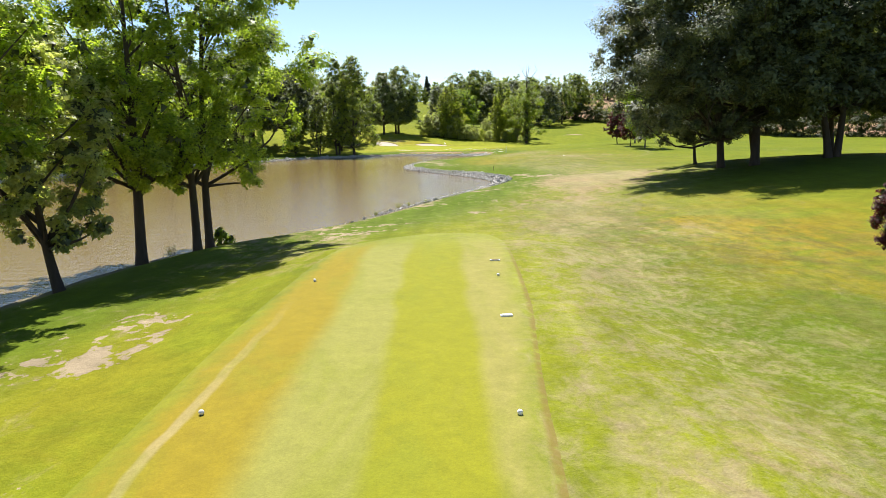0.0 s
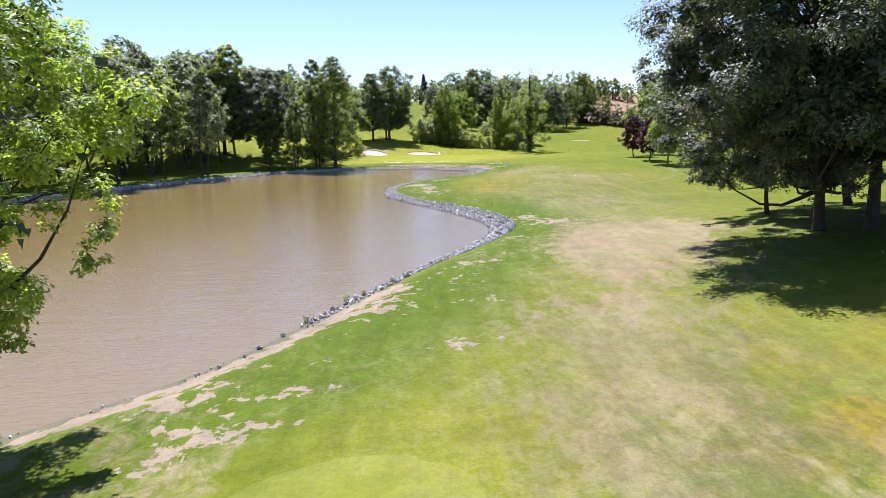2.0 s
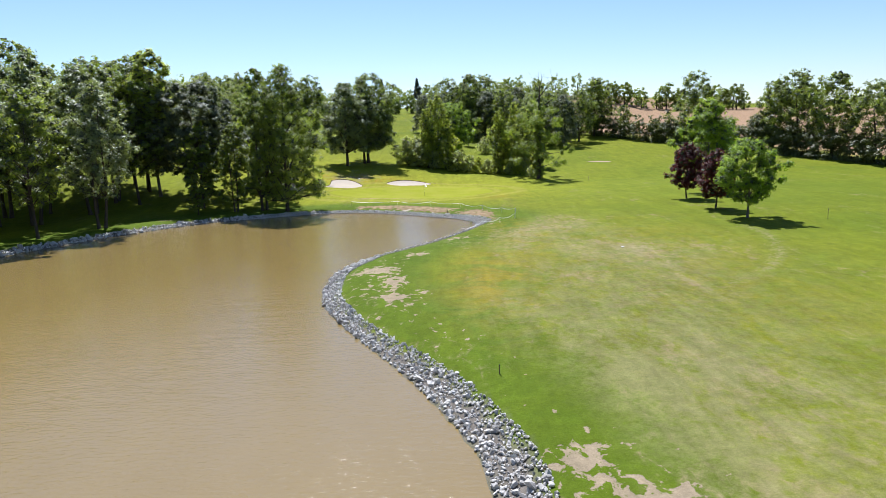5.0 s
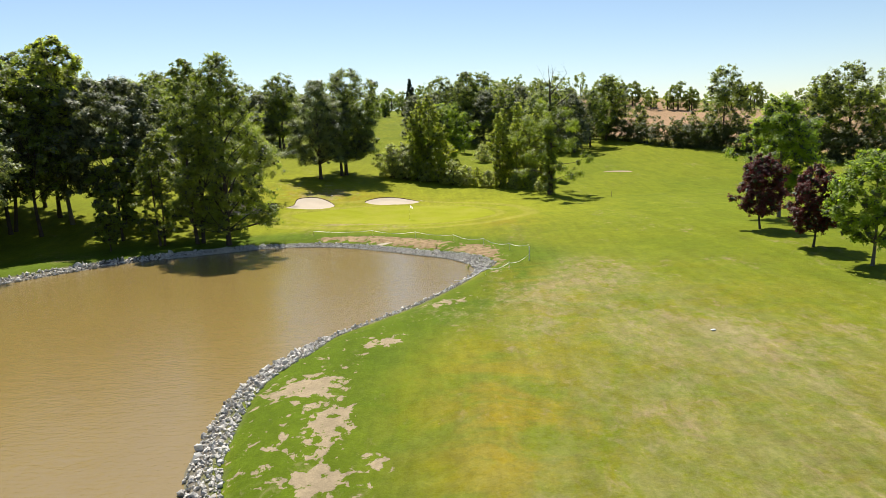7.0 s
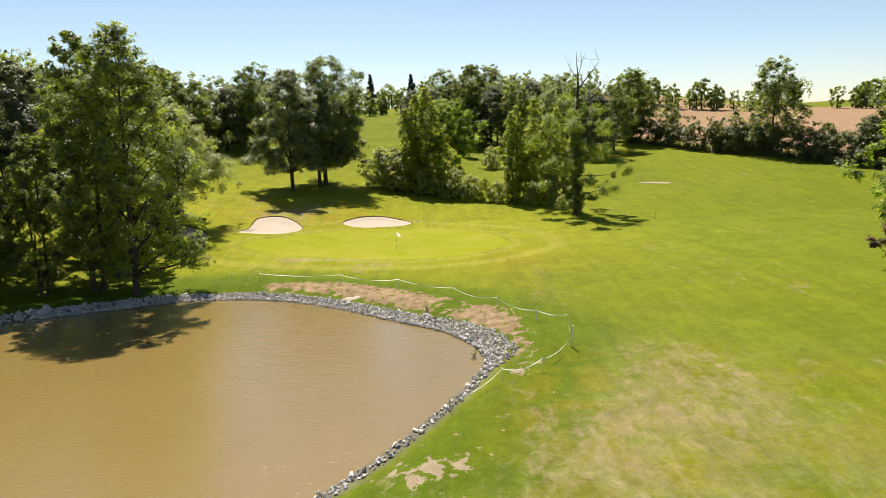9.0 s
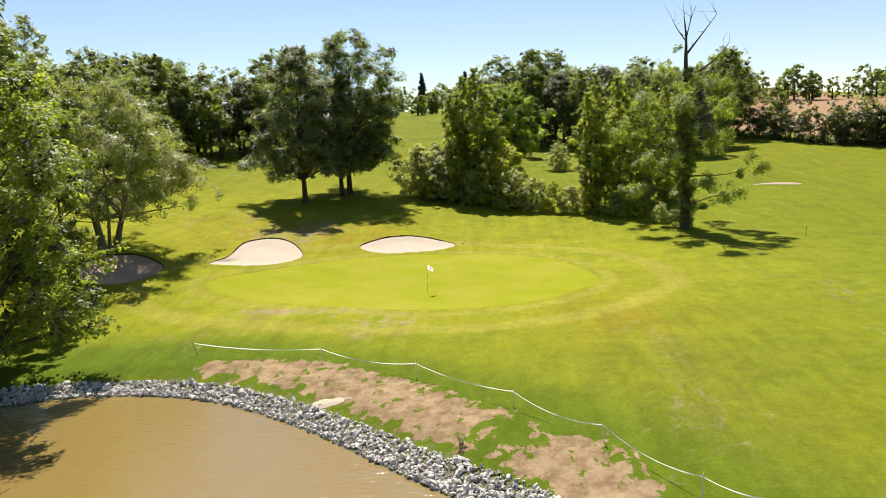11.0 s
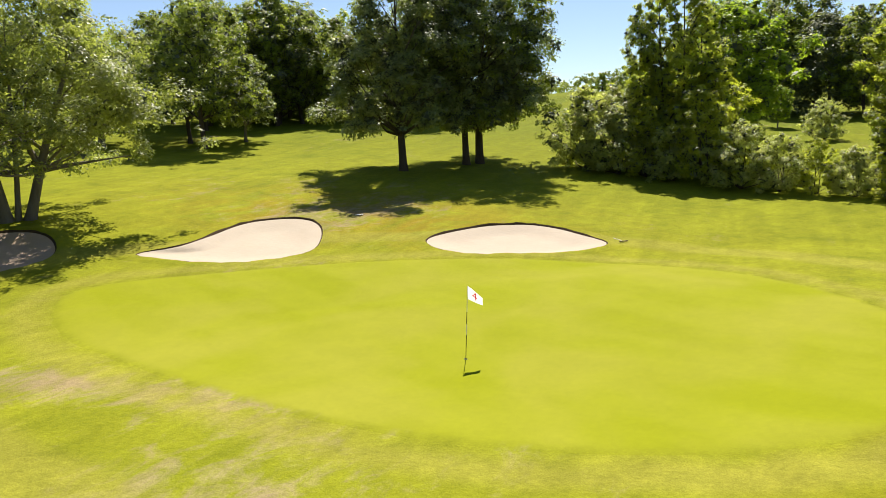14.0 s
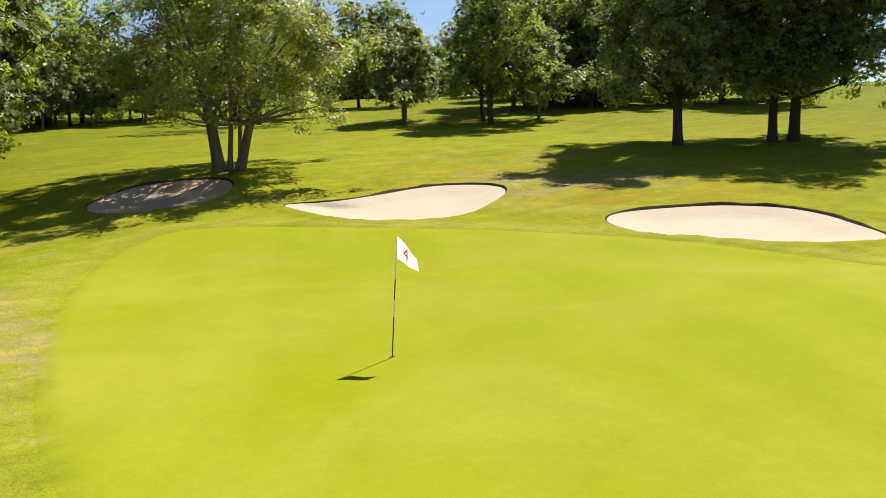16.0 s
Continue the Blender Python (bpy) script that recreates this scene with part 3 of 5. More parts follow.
# bare patches in the turf: centre and half-widths
BARE = ((4.4, 68.3, 1.1, 0.9), (4.6, 57.8, 1.5, 1.1), (-0.3, 61.5, 0.8, 0.7), (-1.8, 57.5, 1.5, 1.7), (7.4, 78.6, 1.0, 0.8), (12.4, 86.4, 2.6, 2.0), (10.2, 90.2, 1.4, 1.8),
        (-1.7, 130.7, 1.9, 1.7), (0.7, 125.6, 1.1, 2.4), (3.1, 121.0, 0.8, 1.3), (0.6, 119.8, 1.2, 1.0), (2.3, 138.3, 1.3, 1.2), (6.0, 149.2, 1.8, 1.3),
        (-9.0, 21.6, 1.7, 2.4), (-8.6, 18.4, 0.9, 1.2), (-10.6, 18.0, 1.6, 1.5), (-7.4, 45.6, 1.4, 1.6), (-4.6, 42.4, 2.0, 1.1), (-3.3, 45.3, 1.6, 0.8), (-6.0, 40.6, 1.2, 1.4), (3.1, 50.5, 1.8, 1.1))


# a faint wheel track curving over the fairway
TRACK = ((41, 147), (41, 143), (39.6, 137), (37.4, 131.5), (34.4, 126.2), (31, 122), (27, 118))


def zones(X, Y, D):
    """Where the turf is lush, burnt, dry or bare, at each point of the ground."""
    out = {}
    DG = np.full(X.shape, 99.0)
    near = (np.abs(X) < 45) & (np.abs(Y - 208) < 40)
    DG[near] = outside(X[near], Y[near], GREEN_LOOP)
    BED = ramp(D, -1.0, -0.4) * (1 - ramp(D - (0.4 + 1.3 * ramp(Y, 70, 86) - 0.65 * ramp(Y, 98, 112) * (1 - ramp(Y, 132, 140)) * (X > -10) - 1.3 * ramp(Y, 137, 146) * (X > -8) * (1 - ramp(Y, 163, 166)) - 0.6 * ramp(Y, 163, 166) * (X > -20)), -0.5, -0.1)) * ((Y > 62) | (X < -25))
    BED = np.maximum(BED, 0.8 * ramp(D, -1.2, -0.6) * (1 - ramp(D, 0.1, 0.6)))
    bank = ramp(D, 0.2, 2) * (1 - ramp(D, 6, 12))
    out["ring"] = (DG)
    out["apron"] = (0.6 * ramp(-DG, -9, -7) * ramp(DG, 0, 0.4))
    out["bed"] = (BED)
    out["earth"] = (ramp(Y, 158, 168) * (X > -16))
    out["dry"] = (1.25 * bump(X, Y, 15.5, 73, 7.5, 10) + 0.78 * bump(X, Y, 10.5, 51, 6, 13) + 0.58 * bump(X, Y, 5.4, 27, 3.8, 16) + 0.12 * bump(X, Y, 16, 20, 9, 14) + 0.3 * bump(X, Y, 6, 12, 4, 8) + 0.3 * bump(X, Y, -11, 24, 4, 12) + 0.42 * bump(X, Y, 19, 112, 13, 32)
         + 0.3 * bump(X, Y, 16, 150, 9, 14) + 0.26 * bump(X, Y, 26, 138, 10, 16) + 0.8 * bump(X, Y, -6.5, 199.3, 7, 1.5) + 0.3 * bump(X, Y, -6, 195, 9, 3) + 0.35 * bump(X, Y, -7, 40, 5, 10)
         + 0.5 * bump(X, Y, -18, 226, 11, 7))
    out["burnt"] = (1.0 * bump(X, Y, 17, 34, 7, 14) + 0.5 * bump(X, Y, 10, 44, 5, 6) + 0.8 * bump(X, Y, 9, 124, 4, 12) + 0.5 * bump(X, Y, 14, 150, 4, 12) + 0.42 * bump(X, Y, 24, 128, 12, 28) + 0.3 * bump(X, Y, -7.5, 12, 3, 22)
         + 0.9 * bump(X, Y, -14, 226, 13, 7) + 0.55 * bump(X, Y, 15, 195, 5, 6))
    out["gold"] = (ramp(D, 5, 10) * (0.95 * bump(X, Y, 0, 210, 34, 26) + 0.8 * bump(X, Y, -30, 235, 40, 30) + 0.3 * bump(X, Y, 45, 225, 40, 60) + 0.35 * bump(X, Y, -8, 10, 6, 24) + 0.4 * bump(X, Y, 18, 40, 14, 14) + 0.2 * bump(X, Y, -1, 40, 8, 9) + 0.7 * bump(X, Y, 3.6, 18, 2.5, 20)))
    out["lush"] = (1.2 * bank * (1 - ramp(Y, 192, 200)) + 1.1 * bump(X, Y, 10, 27, 2.8, 9) + 1.0 * bump(X, Y, 13, 18, 5, 8) + 0.35 * bump(X, Y, 25, 120, 12, 20) + 0.9 * bump(X, Y, 28, 63, 8, 10) + 0.7 * bump(X, Y, 60, 200, 40, 60) + 0.75 * bump(X, Y, 32, 215, 16, 22))
    out["pale"] = (ramp(D, 4, 9) * (1.0 * bump(X, Y, 17, 100, 11, 26) + 0.5 * bump(X, Y, 24, 132, 13, 22) + 0.45 * bump(X, Y, 17, 152, 8, 14) + 0.7 * bump(X, Y, 11, 50, 8, 15)))
    out["mottle"] = (0.75 * bump(X, Y, 6.2, 21, 3.2, 16) + 0.5 * bump(X, Y, 9, 34, 6, 9) + 0.35 * bump(X, Y, 12, 12, 6, 9) + 0.3 * bump(X, Y, 1, 46, 5, 6))
    out["worn"] = (ramp(D, 5, 10) * (0.8 * bump(X, Y, 15, 33, 7, 14) + 0.4 * bump(X, Y, 8, 42, 5, 10) + 0.35 * bump(X, Y, 9, 14, 5, 12) + 0.5 * bump(X, Y, 22, 116, 12, 26) + 0.3 * bump(X, Y, 17, 183, 7, 10)))
    for (ax, ay), (bx, by) in zip(TRACK, TRACK[1:]):
        f = np.clip(((X - ax) * (bx - ax) + (Y - ay) * (by - ay)) / ((bx - ax) ** 2 + (by - ay) ** 2), 0, 1)
        out["mottle"] = np.maximum(out["mottle"], 0.8 * (1 - ramp(np.hypot(X - ax - f * (bx - ax), Y - ay - f * (by - ay)), 0.2, 0.9)))
    soil = 1.15 * (1 - ramp(D, 0.8, 2.1)) * ramp(D, -0.3, 0.1) * ramp(Y, 34, 42) * (1 - ramp(Y, 60, 68)) * (X > -20) * (X < 6) + (0.2 + 0.28 * bump(X, Y, 1, 124, 7, 15)) * ramp(D, 0.4, 1.2) * (1 - ramp(D, 5.5, 8)) * ramp(Y, 52, 64) * (1 - ramp(Y, 158, 166)) * (X > -8)
    soil += 0.24 * ramp(D, 0.3, 1) * (1 - ramp(D, 4, 8)) * ramp(Y, 38, 46) * (1 - ramp(Y, 62, 72)) * (X > -16)
    soil += (1.2 - 1.1 * bump(X, Y, 7.6, 177.2, 1.9, 1.7)) * ramp(D, 1.1, 2.3) * (1 - ramp(D, 4.6, 6.4)) * ramp(Y, 158, 166) * ramp(X, -12, -9) * (1 - ramp(X, 11, 14)) * (1 - ramp(Y, 187, 190))
    for cx, cy, rx, ry in BARE:
        soil += 0.78 * bump(X, Y, cx, cy, rx, ry)
    out["soil"] = (soil)
    hedge_side = (X - 60) * 0.86 + (Y - 330) * 0.5
    out["wheat"] = (ramp(hedge_side, 6, 9) * (X > 30) * ramp(Y, 150, 170) * (1 - ramp(Y, 520, 560)))
    return out


def lay_zones(mesh, X, Y, D):
    for name, values in zones(X, Y, D).items():
        v = values if name == "ring" else np.clip(values, 0, 1)
        mesh.attributes.new(name, "FLOAT", "POINT").data.foreach_set("value", np.asarray(v, np.float32))


lay_zones(me, X, Y, D)

# ---- water ----
bm = bmesh.new()
bm.faces.new([bm.verts.new((x, y, 0)) for x, y in smooth_loop([(px + 3 * np.sign(px - (-28)), py + (3 if py > 100 else -3)) for px, py in SHORE], 2)])
bmesh.ops.triangulate(bm, faces=bm.faces[:])
me_w = bpy.data.meshes.new("water")
bm.to_mesh(me_w)
bm.free()
me_w.materials.append(WATER)
tagged(new("water", me_w), "murky brown pond water with small ripples", "water", "", "structure")


# ---- putting green, tee and bunkers ----
def sheet(name, loop, material, label, category, lift, rings=12):
    """Turf laid on the ground inside a loop."""
    mid = loop.mean(0)
    f = np.linspace(1, 0.0005, rings)[:, None, None]
    p = (mid + (loop - mid) * f).reshape(-1, 2)
    h, away = land(p[:, 0], p[:, 1])
    z = h + lift
    z[:len(loop)] = h[:len(loop)] - 0.02
    n = len(loop)
    a, b = np.meshgrid(np.arange(rings - 1), np.arange(n), indexing="ij")
    q = np.stack([a * n + b, a * n + (b + 1) % n, (a + 1) * n + (b + 1) % n, (a + 1) * n + b], -1).reshape(-1, 4)
    ms = mesh_of(name, np.column_stack([p, z]), q[:, ::-1], (material,), True)
    ms.attributes.new("rim", "FLOAT", "POINT").data.foreach_set("value", np.maximum(-outside(p[:, 0], p[:, 1], loop), 0).astype(np.float32))
    lay_zones(ms, p[:, 0], p[:, 1], away)
    ob = new(name, ms)
    return tagged(ob, label, category, "", "structure")


sheet("putting_green", GREEN_LOOP, GREEN, "closely mown bright yellow-green putting green", "golf green", 0.035, 26)
sheet("tee_box", TEE_LOOP, TEE, "mown tee with burnt and pale mowing stripes", "tee box", 0.035, 14)


sheet("sand_patch", smooth_loop([(43.6, 255.8), (46.6, 256.4), (50.2, 255.0), (49.4, 254.1), (46.4, 255.0)], 6), SAND_TAN, "thin worn strip of bare sandy ground", "sand", 0.10, 5)


def make_bunker(name, loop, sand, label):
    mid = loop.mean(0)
    ob = thing(name, mid[0], mid[1], height(*mid), label, "bunker", "greenside bunkers")
    inv = ob.matrix_basis.inverted().translation
    n, rings = len(loop), 9
    f = np.linspace(1.0, 0.0005, rings)[:, None, None]
    p = (mid + (loop - mid) * f).reshape(-1, 2)
    z = land(p[:, 0], p[:, 1])[0] - 0.30 * ramp(1 - np.repeat(f.ravel(), n), 0.0, 0.45) - 0.03
    a, b = np.meshgrid(np.arange(rings - 1), np.arange(n), indexing="ij")
    q = np.stack([a * n + b, a * n + (b + 1) % n, (a + 1) * n + (b + 1) % n, (a + 1) * n + b], -1).reshape(-1, 4)
    piece("sand", mesh_of("sand", np.column_stack([p, z]) + np.array(inv), q, (sand,), True), ob)
    rng = np.random.default_rng(5)
    out = loop - mid
    out = out / np.linalg.norm(out, axis=1)[:, None]
    back = ramp(out @ np.array([-0.35, 0.94]), -0.3, 0.6)
    g = land(loop[:, 0], loop[:, 1])[0]
    wob = rng.normal(0, 0.02, n)

    def ring(push, up):
        q2 = loop + out * push
        return np.column_stack([q2, (land(q2[:, 0], q2[:, 1])[0] if push > 0 else g) + up])

    turf = [ring(1.15, -0.03), ring(0.8, 0.03 + 0.03 * back), ring(0.3, 0.04 + 0.07 * back + wob), ring(0.02, 0.02 + 0.06 * back + wob)]
    face = [ring(0.02, 0.019 + 0.059 * back + wob), ring(-0.05, -0.02 + 0.03 * back), ring(-0.09, -0.09)]
    for nm, rows, mt, lb in (("turf_lip", turf, TURF, ""), ("earth_face", face, EARTH, "dark bare earth edge")):
        v = np.concatenate(rows) + np.array(inv)
        a, b = np.meshgrid(np.arange(len(rows) - 1), np.arange(n), indexing="ij")
        q = np.stack([a * n + b, a * n + (b + 1) % n, (a + 1) * n + (b + 1) % n, (a + 1) * n + b], -1).reshape(-1, 4)
        mm = mesh_of(nm, v, q[:, ::-1], (mt,), True)
        if nm == "turf_lip":
            w = np.concatenate(rows)
            lay_zones(mm, w[:, 0], w[:, 1], land(w[:, 0], w[:, 1])[1])
        piece(nm, mm, ob, lb)
    return ob


for _b in BUNKERS:
    make_bunker(*_b)

# ---- trees by the tee and the pond ----
ALDER = tree_meshes(11, 18.5, 3.8, 6.5, "tall", 84, 66000, 0.1, LEAF_ALDER, BARK, 0.30, ((0, 0, 0.3, 0.2),), 0.19, 0.15, 30, dense=0.25, uneven=0.12)
ALDER_B = tree_meshes(12, 20.5, 3.5, 7.2, "tall", 92, 78000, 0.1, LEAF_ALDER, BARK, 0.25, ((0, 0, -0.7, 0.3), (0.45, 0.8, 0.5, 0.4)), 0.19, 0.15, 30, dense=0.25, uneven=0.12)
GREY = tree_meshes(13, 11.5, 1.8, 4.2, "round", 64, 34000, 0.105, LEAF_SHRUB, BARK, 0.24, ((0, 0, -0.9, 0.2),), 0.22, 0.15, 26)
plant("alder_tree", ALDER, -15.6, 38.0, "tall alder tree with dark trunk on the pond bank", "tree", "alders on the near bank")
plant("alder_tree", ALDER_B, -13.6, 40.9, "twin-stemmed alder with forked lower branches on the bank", "tree", "alders on the near bank", 0)
plant("alder_tree", ALDER, -18.3, 24.5, "tall leafy alder leaning over the pond", "tree", "alders on the near bank", 140, 0.95)
plant("willow_tree", GREY, -16.1, 30.8, "small grey-green willow with leaning trunk by the water", "tree", "", 20)

# high dense values: more shade-dark inner leaves, so these crowns cast a solid shadow
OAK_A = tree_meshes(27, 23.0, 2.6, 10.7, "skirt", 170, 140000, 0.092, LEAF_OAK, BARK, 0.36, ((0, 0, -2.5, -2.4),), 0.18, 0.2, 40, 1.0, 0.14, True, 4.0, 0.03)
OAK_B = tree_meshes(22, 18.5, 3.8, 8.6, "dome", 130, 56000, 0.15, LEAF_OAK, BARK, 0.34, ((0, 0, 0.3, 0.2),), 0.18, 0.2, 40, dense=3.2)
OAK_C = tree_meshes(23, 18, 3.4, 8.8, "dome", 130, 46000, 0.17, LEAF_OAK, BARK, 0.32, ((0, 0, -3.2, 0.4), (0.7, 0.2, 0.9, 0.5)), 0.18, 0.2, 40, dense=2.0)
for _m, _x, _y, _t, _s, _l in (
        (OAK_A, 26.2, 67.4, 0, 1.0, "broad dark maple with leaning trunk and low skirt"),
        (OAK_B, 28.4, 65.4, 90, 1.22, "broad dark maple with forked trunk"),
        (OAK_C, 34.4, 64.2, 0, 1.08, "broad maple with two diverging trunks"),
        (OAK_B, 33.5, 77.0, 200, 0.92, "dark maple standing behind its group"),
        (OAK_B, 40.0, 74.0, 120, 0.95, "dark maple standing behind its group"),
        (OAK_B, 44.0, 66.0, 40, 0.95, "broad dark maple at the outer end of its group"),
        (OAK_B, 27.2, 77.0, 250, 0.55, "smaller maple with slim trunk in the group")):
    plant("maple_tree", _m, _x, _y, _l, "tree", "maples on the rise", _t, _s)

PLUM = tree_meshes(31, 8.6, 1.5, 2.9, "round", 70, 22000, 0.115, LEAF_PURPLE, BARK, 0.13, ((0, 0, 0, 0),), 0.26, 0.2, 18, loose=0.3)
LIME = tree_meshes(32, 10.2, 1.9, 4.0, "round", 80, 26000, 0.12, LEAF_BRIGHT, BARK_GREY, 0.16, ((0, 0, 0.1, 0),), 0.25, 0.2, 22, loose=0.3)
TALL_LIME = tree_meshes(33, 15.5, 3.0, 4.8, "round", 90, 26000, 0.15, LEAF_BRIGHT, BARK_GREY, 0.22, ((0, 0, 0, 0),), 0.27, 0.2, 18, loose=0.3)
plant("plum_tree", PLUM, 17.3, 27.0, "purple-leaved plum tree at the edge of the tee", "tree", "purple plums", 0, 0.40)
plant("plum_tree", PLUM, 42.2, 172.0, "purple-leaved plum tree on the fairway", "tree", "purple plums", 70, 1.0)
plant("plum_tree", PLUM, 42.2, 160.6, "purple-leaved plum tree beside a green lime", "tree", "purple plums", 200, 0.95)
plant("lime_tree", LIME, 43.2, 152.6, "young green lime tree with slim grey trunk", "tree")
plant("lime_tree", TALL_LIME, 49.0, 182.0, "taller yellow-green lime tree behind the plums", "tree")

# ---- the far bank ----
POPLAR = tree_meshes(41, 25, 1.7, 6.8, "column", 130, 64000, 0.125, LEAF_POPLAR, BARK, 0.34, ((0, 0, 0.4, 0),), 0.24, 0.15, 34, dense=0.8)
POPLAR_B = tree_meshes(42, 24.5, 2.2, 5.6, "column", 100, 42000, 0.135, LEAF_POPLAR, BARK, 0.26, ((0, 0, -0.5, 0), (0.8, 0.3, 0.8, 0.2)), 0.21, 0.15, 30, dense=0.8)
BANK_A = tree_meshes(43, 24, 4.8, 7.0, "tall", 80, 17000, 0.19, LEAF_SILVER, BARK, 0.28, ((0, 0, 0.5, 0.2), (1.0, 0.2, 1.2, 0)), 0.26, 0.2, 28)
BANK_B = tree_meshes(44, 22, 4.6, 6.8, "round", 76, 16000, 0.19, LEAF_POPLAR, BARK, 0.25, ((0, 0, 0.3, 0.2),), 0.22, 0.2, 26)
BANK_C = tree_meshes(46, 25.5, 10.5, 4.6, "round", 70, 14000, 0.2, LEAF_ASPEN, BARK_GREY, 0.3, ((0, 0, -0.3, 0.1),), 0.27, 0.2, 26)
SMALL = tree_meshes(45, 11.5, 1.6, 3.0, "tall", 44, 16000, 0.14, LEAF_POPLAR, BARK, 0.14, ((0, 0, 0.1, 0),), 0.3, 0.3, 18)
plant("poplar_tree", POPLAR, -21.8, 186.2, "tall leafy poplar at the water's edge", "tree", "poplars on the far bank")
plant("poplar_tree", POPLAR_B, -26.4, 187.6, "twin-stemmed poplar at the water's edge", "tree", "poplars on the far bank", 30)
plant("poplar_tree", POPLAR_B, -30.6, 187.0, "slender poplar with low side shoots by the pond", "tree", "poplars on the far bank", 200, 0.62)
plant("poplar_tree", POPLAR_B, -26.5, 198.0, "leafy low-branched poplar on the lawn above the bank", "tree", "poplars on the far bank", 110, 0.88)
plant("young_alder_tree", SMALL, -37.3, 190.0, "young alder with low crown on the lawn above the bank", "tree", "young alders", 40, 1.35)
plant("young_alder_tree", SMALL, -36.4, 184.0, "small young alder on the stony bank", "tree", "young alders", 0, 0.62)
COPSE = ((BANK_C, -47.5, 197, 60, 1.0), (BANK_B, -49.5, 192, 150, 1.0), (BANK_A, -54.5, 186, 220, 1.0), (BANK_B, -58, 194.5, 300, 1.1), (BANK_A, -68, 184, 160, 1.1),
         (BANK_B, -62.5, 186, 15, 1.0), (BANK_B, -61, 204, 350, 0.92), (BANK_A, -50.5, 199.5, 115, 0.98), (BANK_B, -55, 204, 210, 1.05), (BANK_A, -54.0, 192.5, 75, 0.95),
         (BANK_B, -60, 199, 280, 1.0), (BANK_A, -66, 193, 200, 1.05), (BANK_B, -73, 190, 30, 1.05), (BANK_B, -74, 200, 45, 1.15))
BANK_ROW = ((BANK_A, -60, 176, 10, 1.0), (BANK_B, -65.5, 168, 90, 1.05), (BANK_A, -71, 157, 250, 1.05), (BANK_B, -74, 146, 20, 1.05), (BANK_A, -79, 166, 80, 1.15),
            (BANK_B, -80, 134, 130, 1.05), (BANK_A, -66, 176, 320, 1.0), (BANK_B, -84, 118, 260, 1.1), (BANK_B, -71, 172, 140, 1.0), (BANK_A, -76, 158, 310, 1.0),
            (BANK_A, -47, 170.5, 35, 0.85), (BANK_B, -51.5, 162, 125, 0.9), (BANK_A, -56.5, 152.5, 290, 0.92), (BANK_B, -61, 144, 65, 0.95), (BANK_A, -65.5, 133, 155, 0.95),
            (BANK_B, -69.5, 120, 240, 0.95), (BANK_A, -72.5, 105, 330, 0.95))
for _m, _x, _y, _t, _s in COPSE + BANK_ROW:
    plant("bank_tree", _m, _x, _y, "slender tree with bare lower trunk on the shaded far bank", "tree", "copse on the far bank", _t, _s * 1.06)

# ---- round the green ----
WILLOW = tree_meshes(51, 16.0, 2.7, 7.8, "dome", 100, 84000, 0.10, LEAF_GREY, BARK_GREY, 0.40, ((0, 0, -1.4, -1.5), (0.7, 0.9, 2.4, 3.0, 0.8), (0.35, 0.45, 0.4, 0.6, 0.45)), 0.23, 0.2, 34, dense=0.2, uneven=0.1)
BIRCH = tree_meshes(56, 22.0, 4.0, 4.6, "tall", 70, 17000, 0.12, LEAF_GREY, BARK_GREY, 0.16, ((0, 0, -0.6, -0.4),), 0.24, 0.2, 36, dense=0, uneven=0.2)
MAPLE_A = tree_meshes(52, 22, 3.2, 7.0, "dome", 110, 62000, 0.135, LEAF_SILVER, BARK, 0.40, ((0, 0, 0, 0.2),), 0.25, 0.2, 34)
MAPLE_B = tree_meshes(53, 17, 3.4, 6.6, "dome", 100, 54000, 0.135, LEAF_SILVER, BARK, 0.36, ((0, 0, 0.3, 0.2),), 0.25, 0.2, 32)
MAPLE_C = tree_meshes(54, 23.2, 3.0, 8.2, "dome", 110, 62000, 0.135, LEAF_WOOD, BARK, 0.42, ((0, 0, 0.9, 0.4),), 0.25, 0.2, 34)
plant("birch_tree", BIRCH, -36.4, 217.4, "tall sparse silver-leaved tree behind the willow", "tree")
plant("willow_tree", WILLOW, -30.1, 213.6, "multi-stemmed grey-green willow beside a bunker", "tree")
plant("maple_tree", OAK_B, -40.2, 197.0, "big dark maple with stout trunk above the bank", "tree", "", 80, 1.17)
plant("maple_tree", MAPLE_A, -18.2, 242.5, "full-crowned maple behind the green", "tree", "maples behind the green", 0, 0.94)
plant("maple_tree", MAPLE_B, -14.6, 248.8, "rounder silvery maple behind the green", "tree", "maples behind the green", 0, 1.0)
plant("maple_tree", MAPLE_C, -13.8, 250.3, "dark maple with slanting trunk behind the green", "tree", "maples behind the green")

SHRUB_A = tree_meshes(61, 6.0, 0.1, 3.4, "bush", 44, 16000, 0.095, LEAF_SHRUB, BARK, 0.08, ((0, 0, 0.3, 0), (0.3, 0.2, -0.5, 0.3)), 0.28, 0.2, 12, dense=0.7)
SHRUB_B = tree_meshes(62, 7.5, 0.1, 3.2, "bush", 44, 15000, 0.1, LEAF_YOUNG, BARK, 0.09, ((0, 0, 0.2, 0.1), (0.2, 0.3, 0.5, 0.2)), 0.28, 0.2, 12, dense=0.6)
SLIM = tree_meshes(63, 16, 1.0, 2.7, "tall", 66, 30000, 0.092, LEAF_ASPEN, BARK, 0.16, ((0, 0, 0.2, 0.1),), 0.30, 0.15, 22, dense=0.7)
WOOD_A = tree_meshes(64, 21, 3.0, 7.0, "dome", 80, 14000, 0.215, LEAF_WOOD, BARK, 0.35, ((0, 0, 0.3, 0),), 0.27, 0.3, 12)
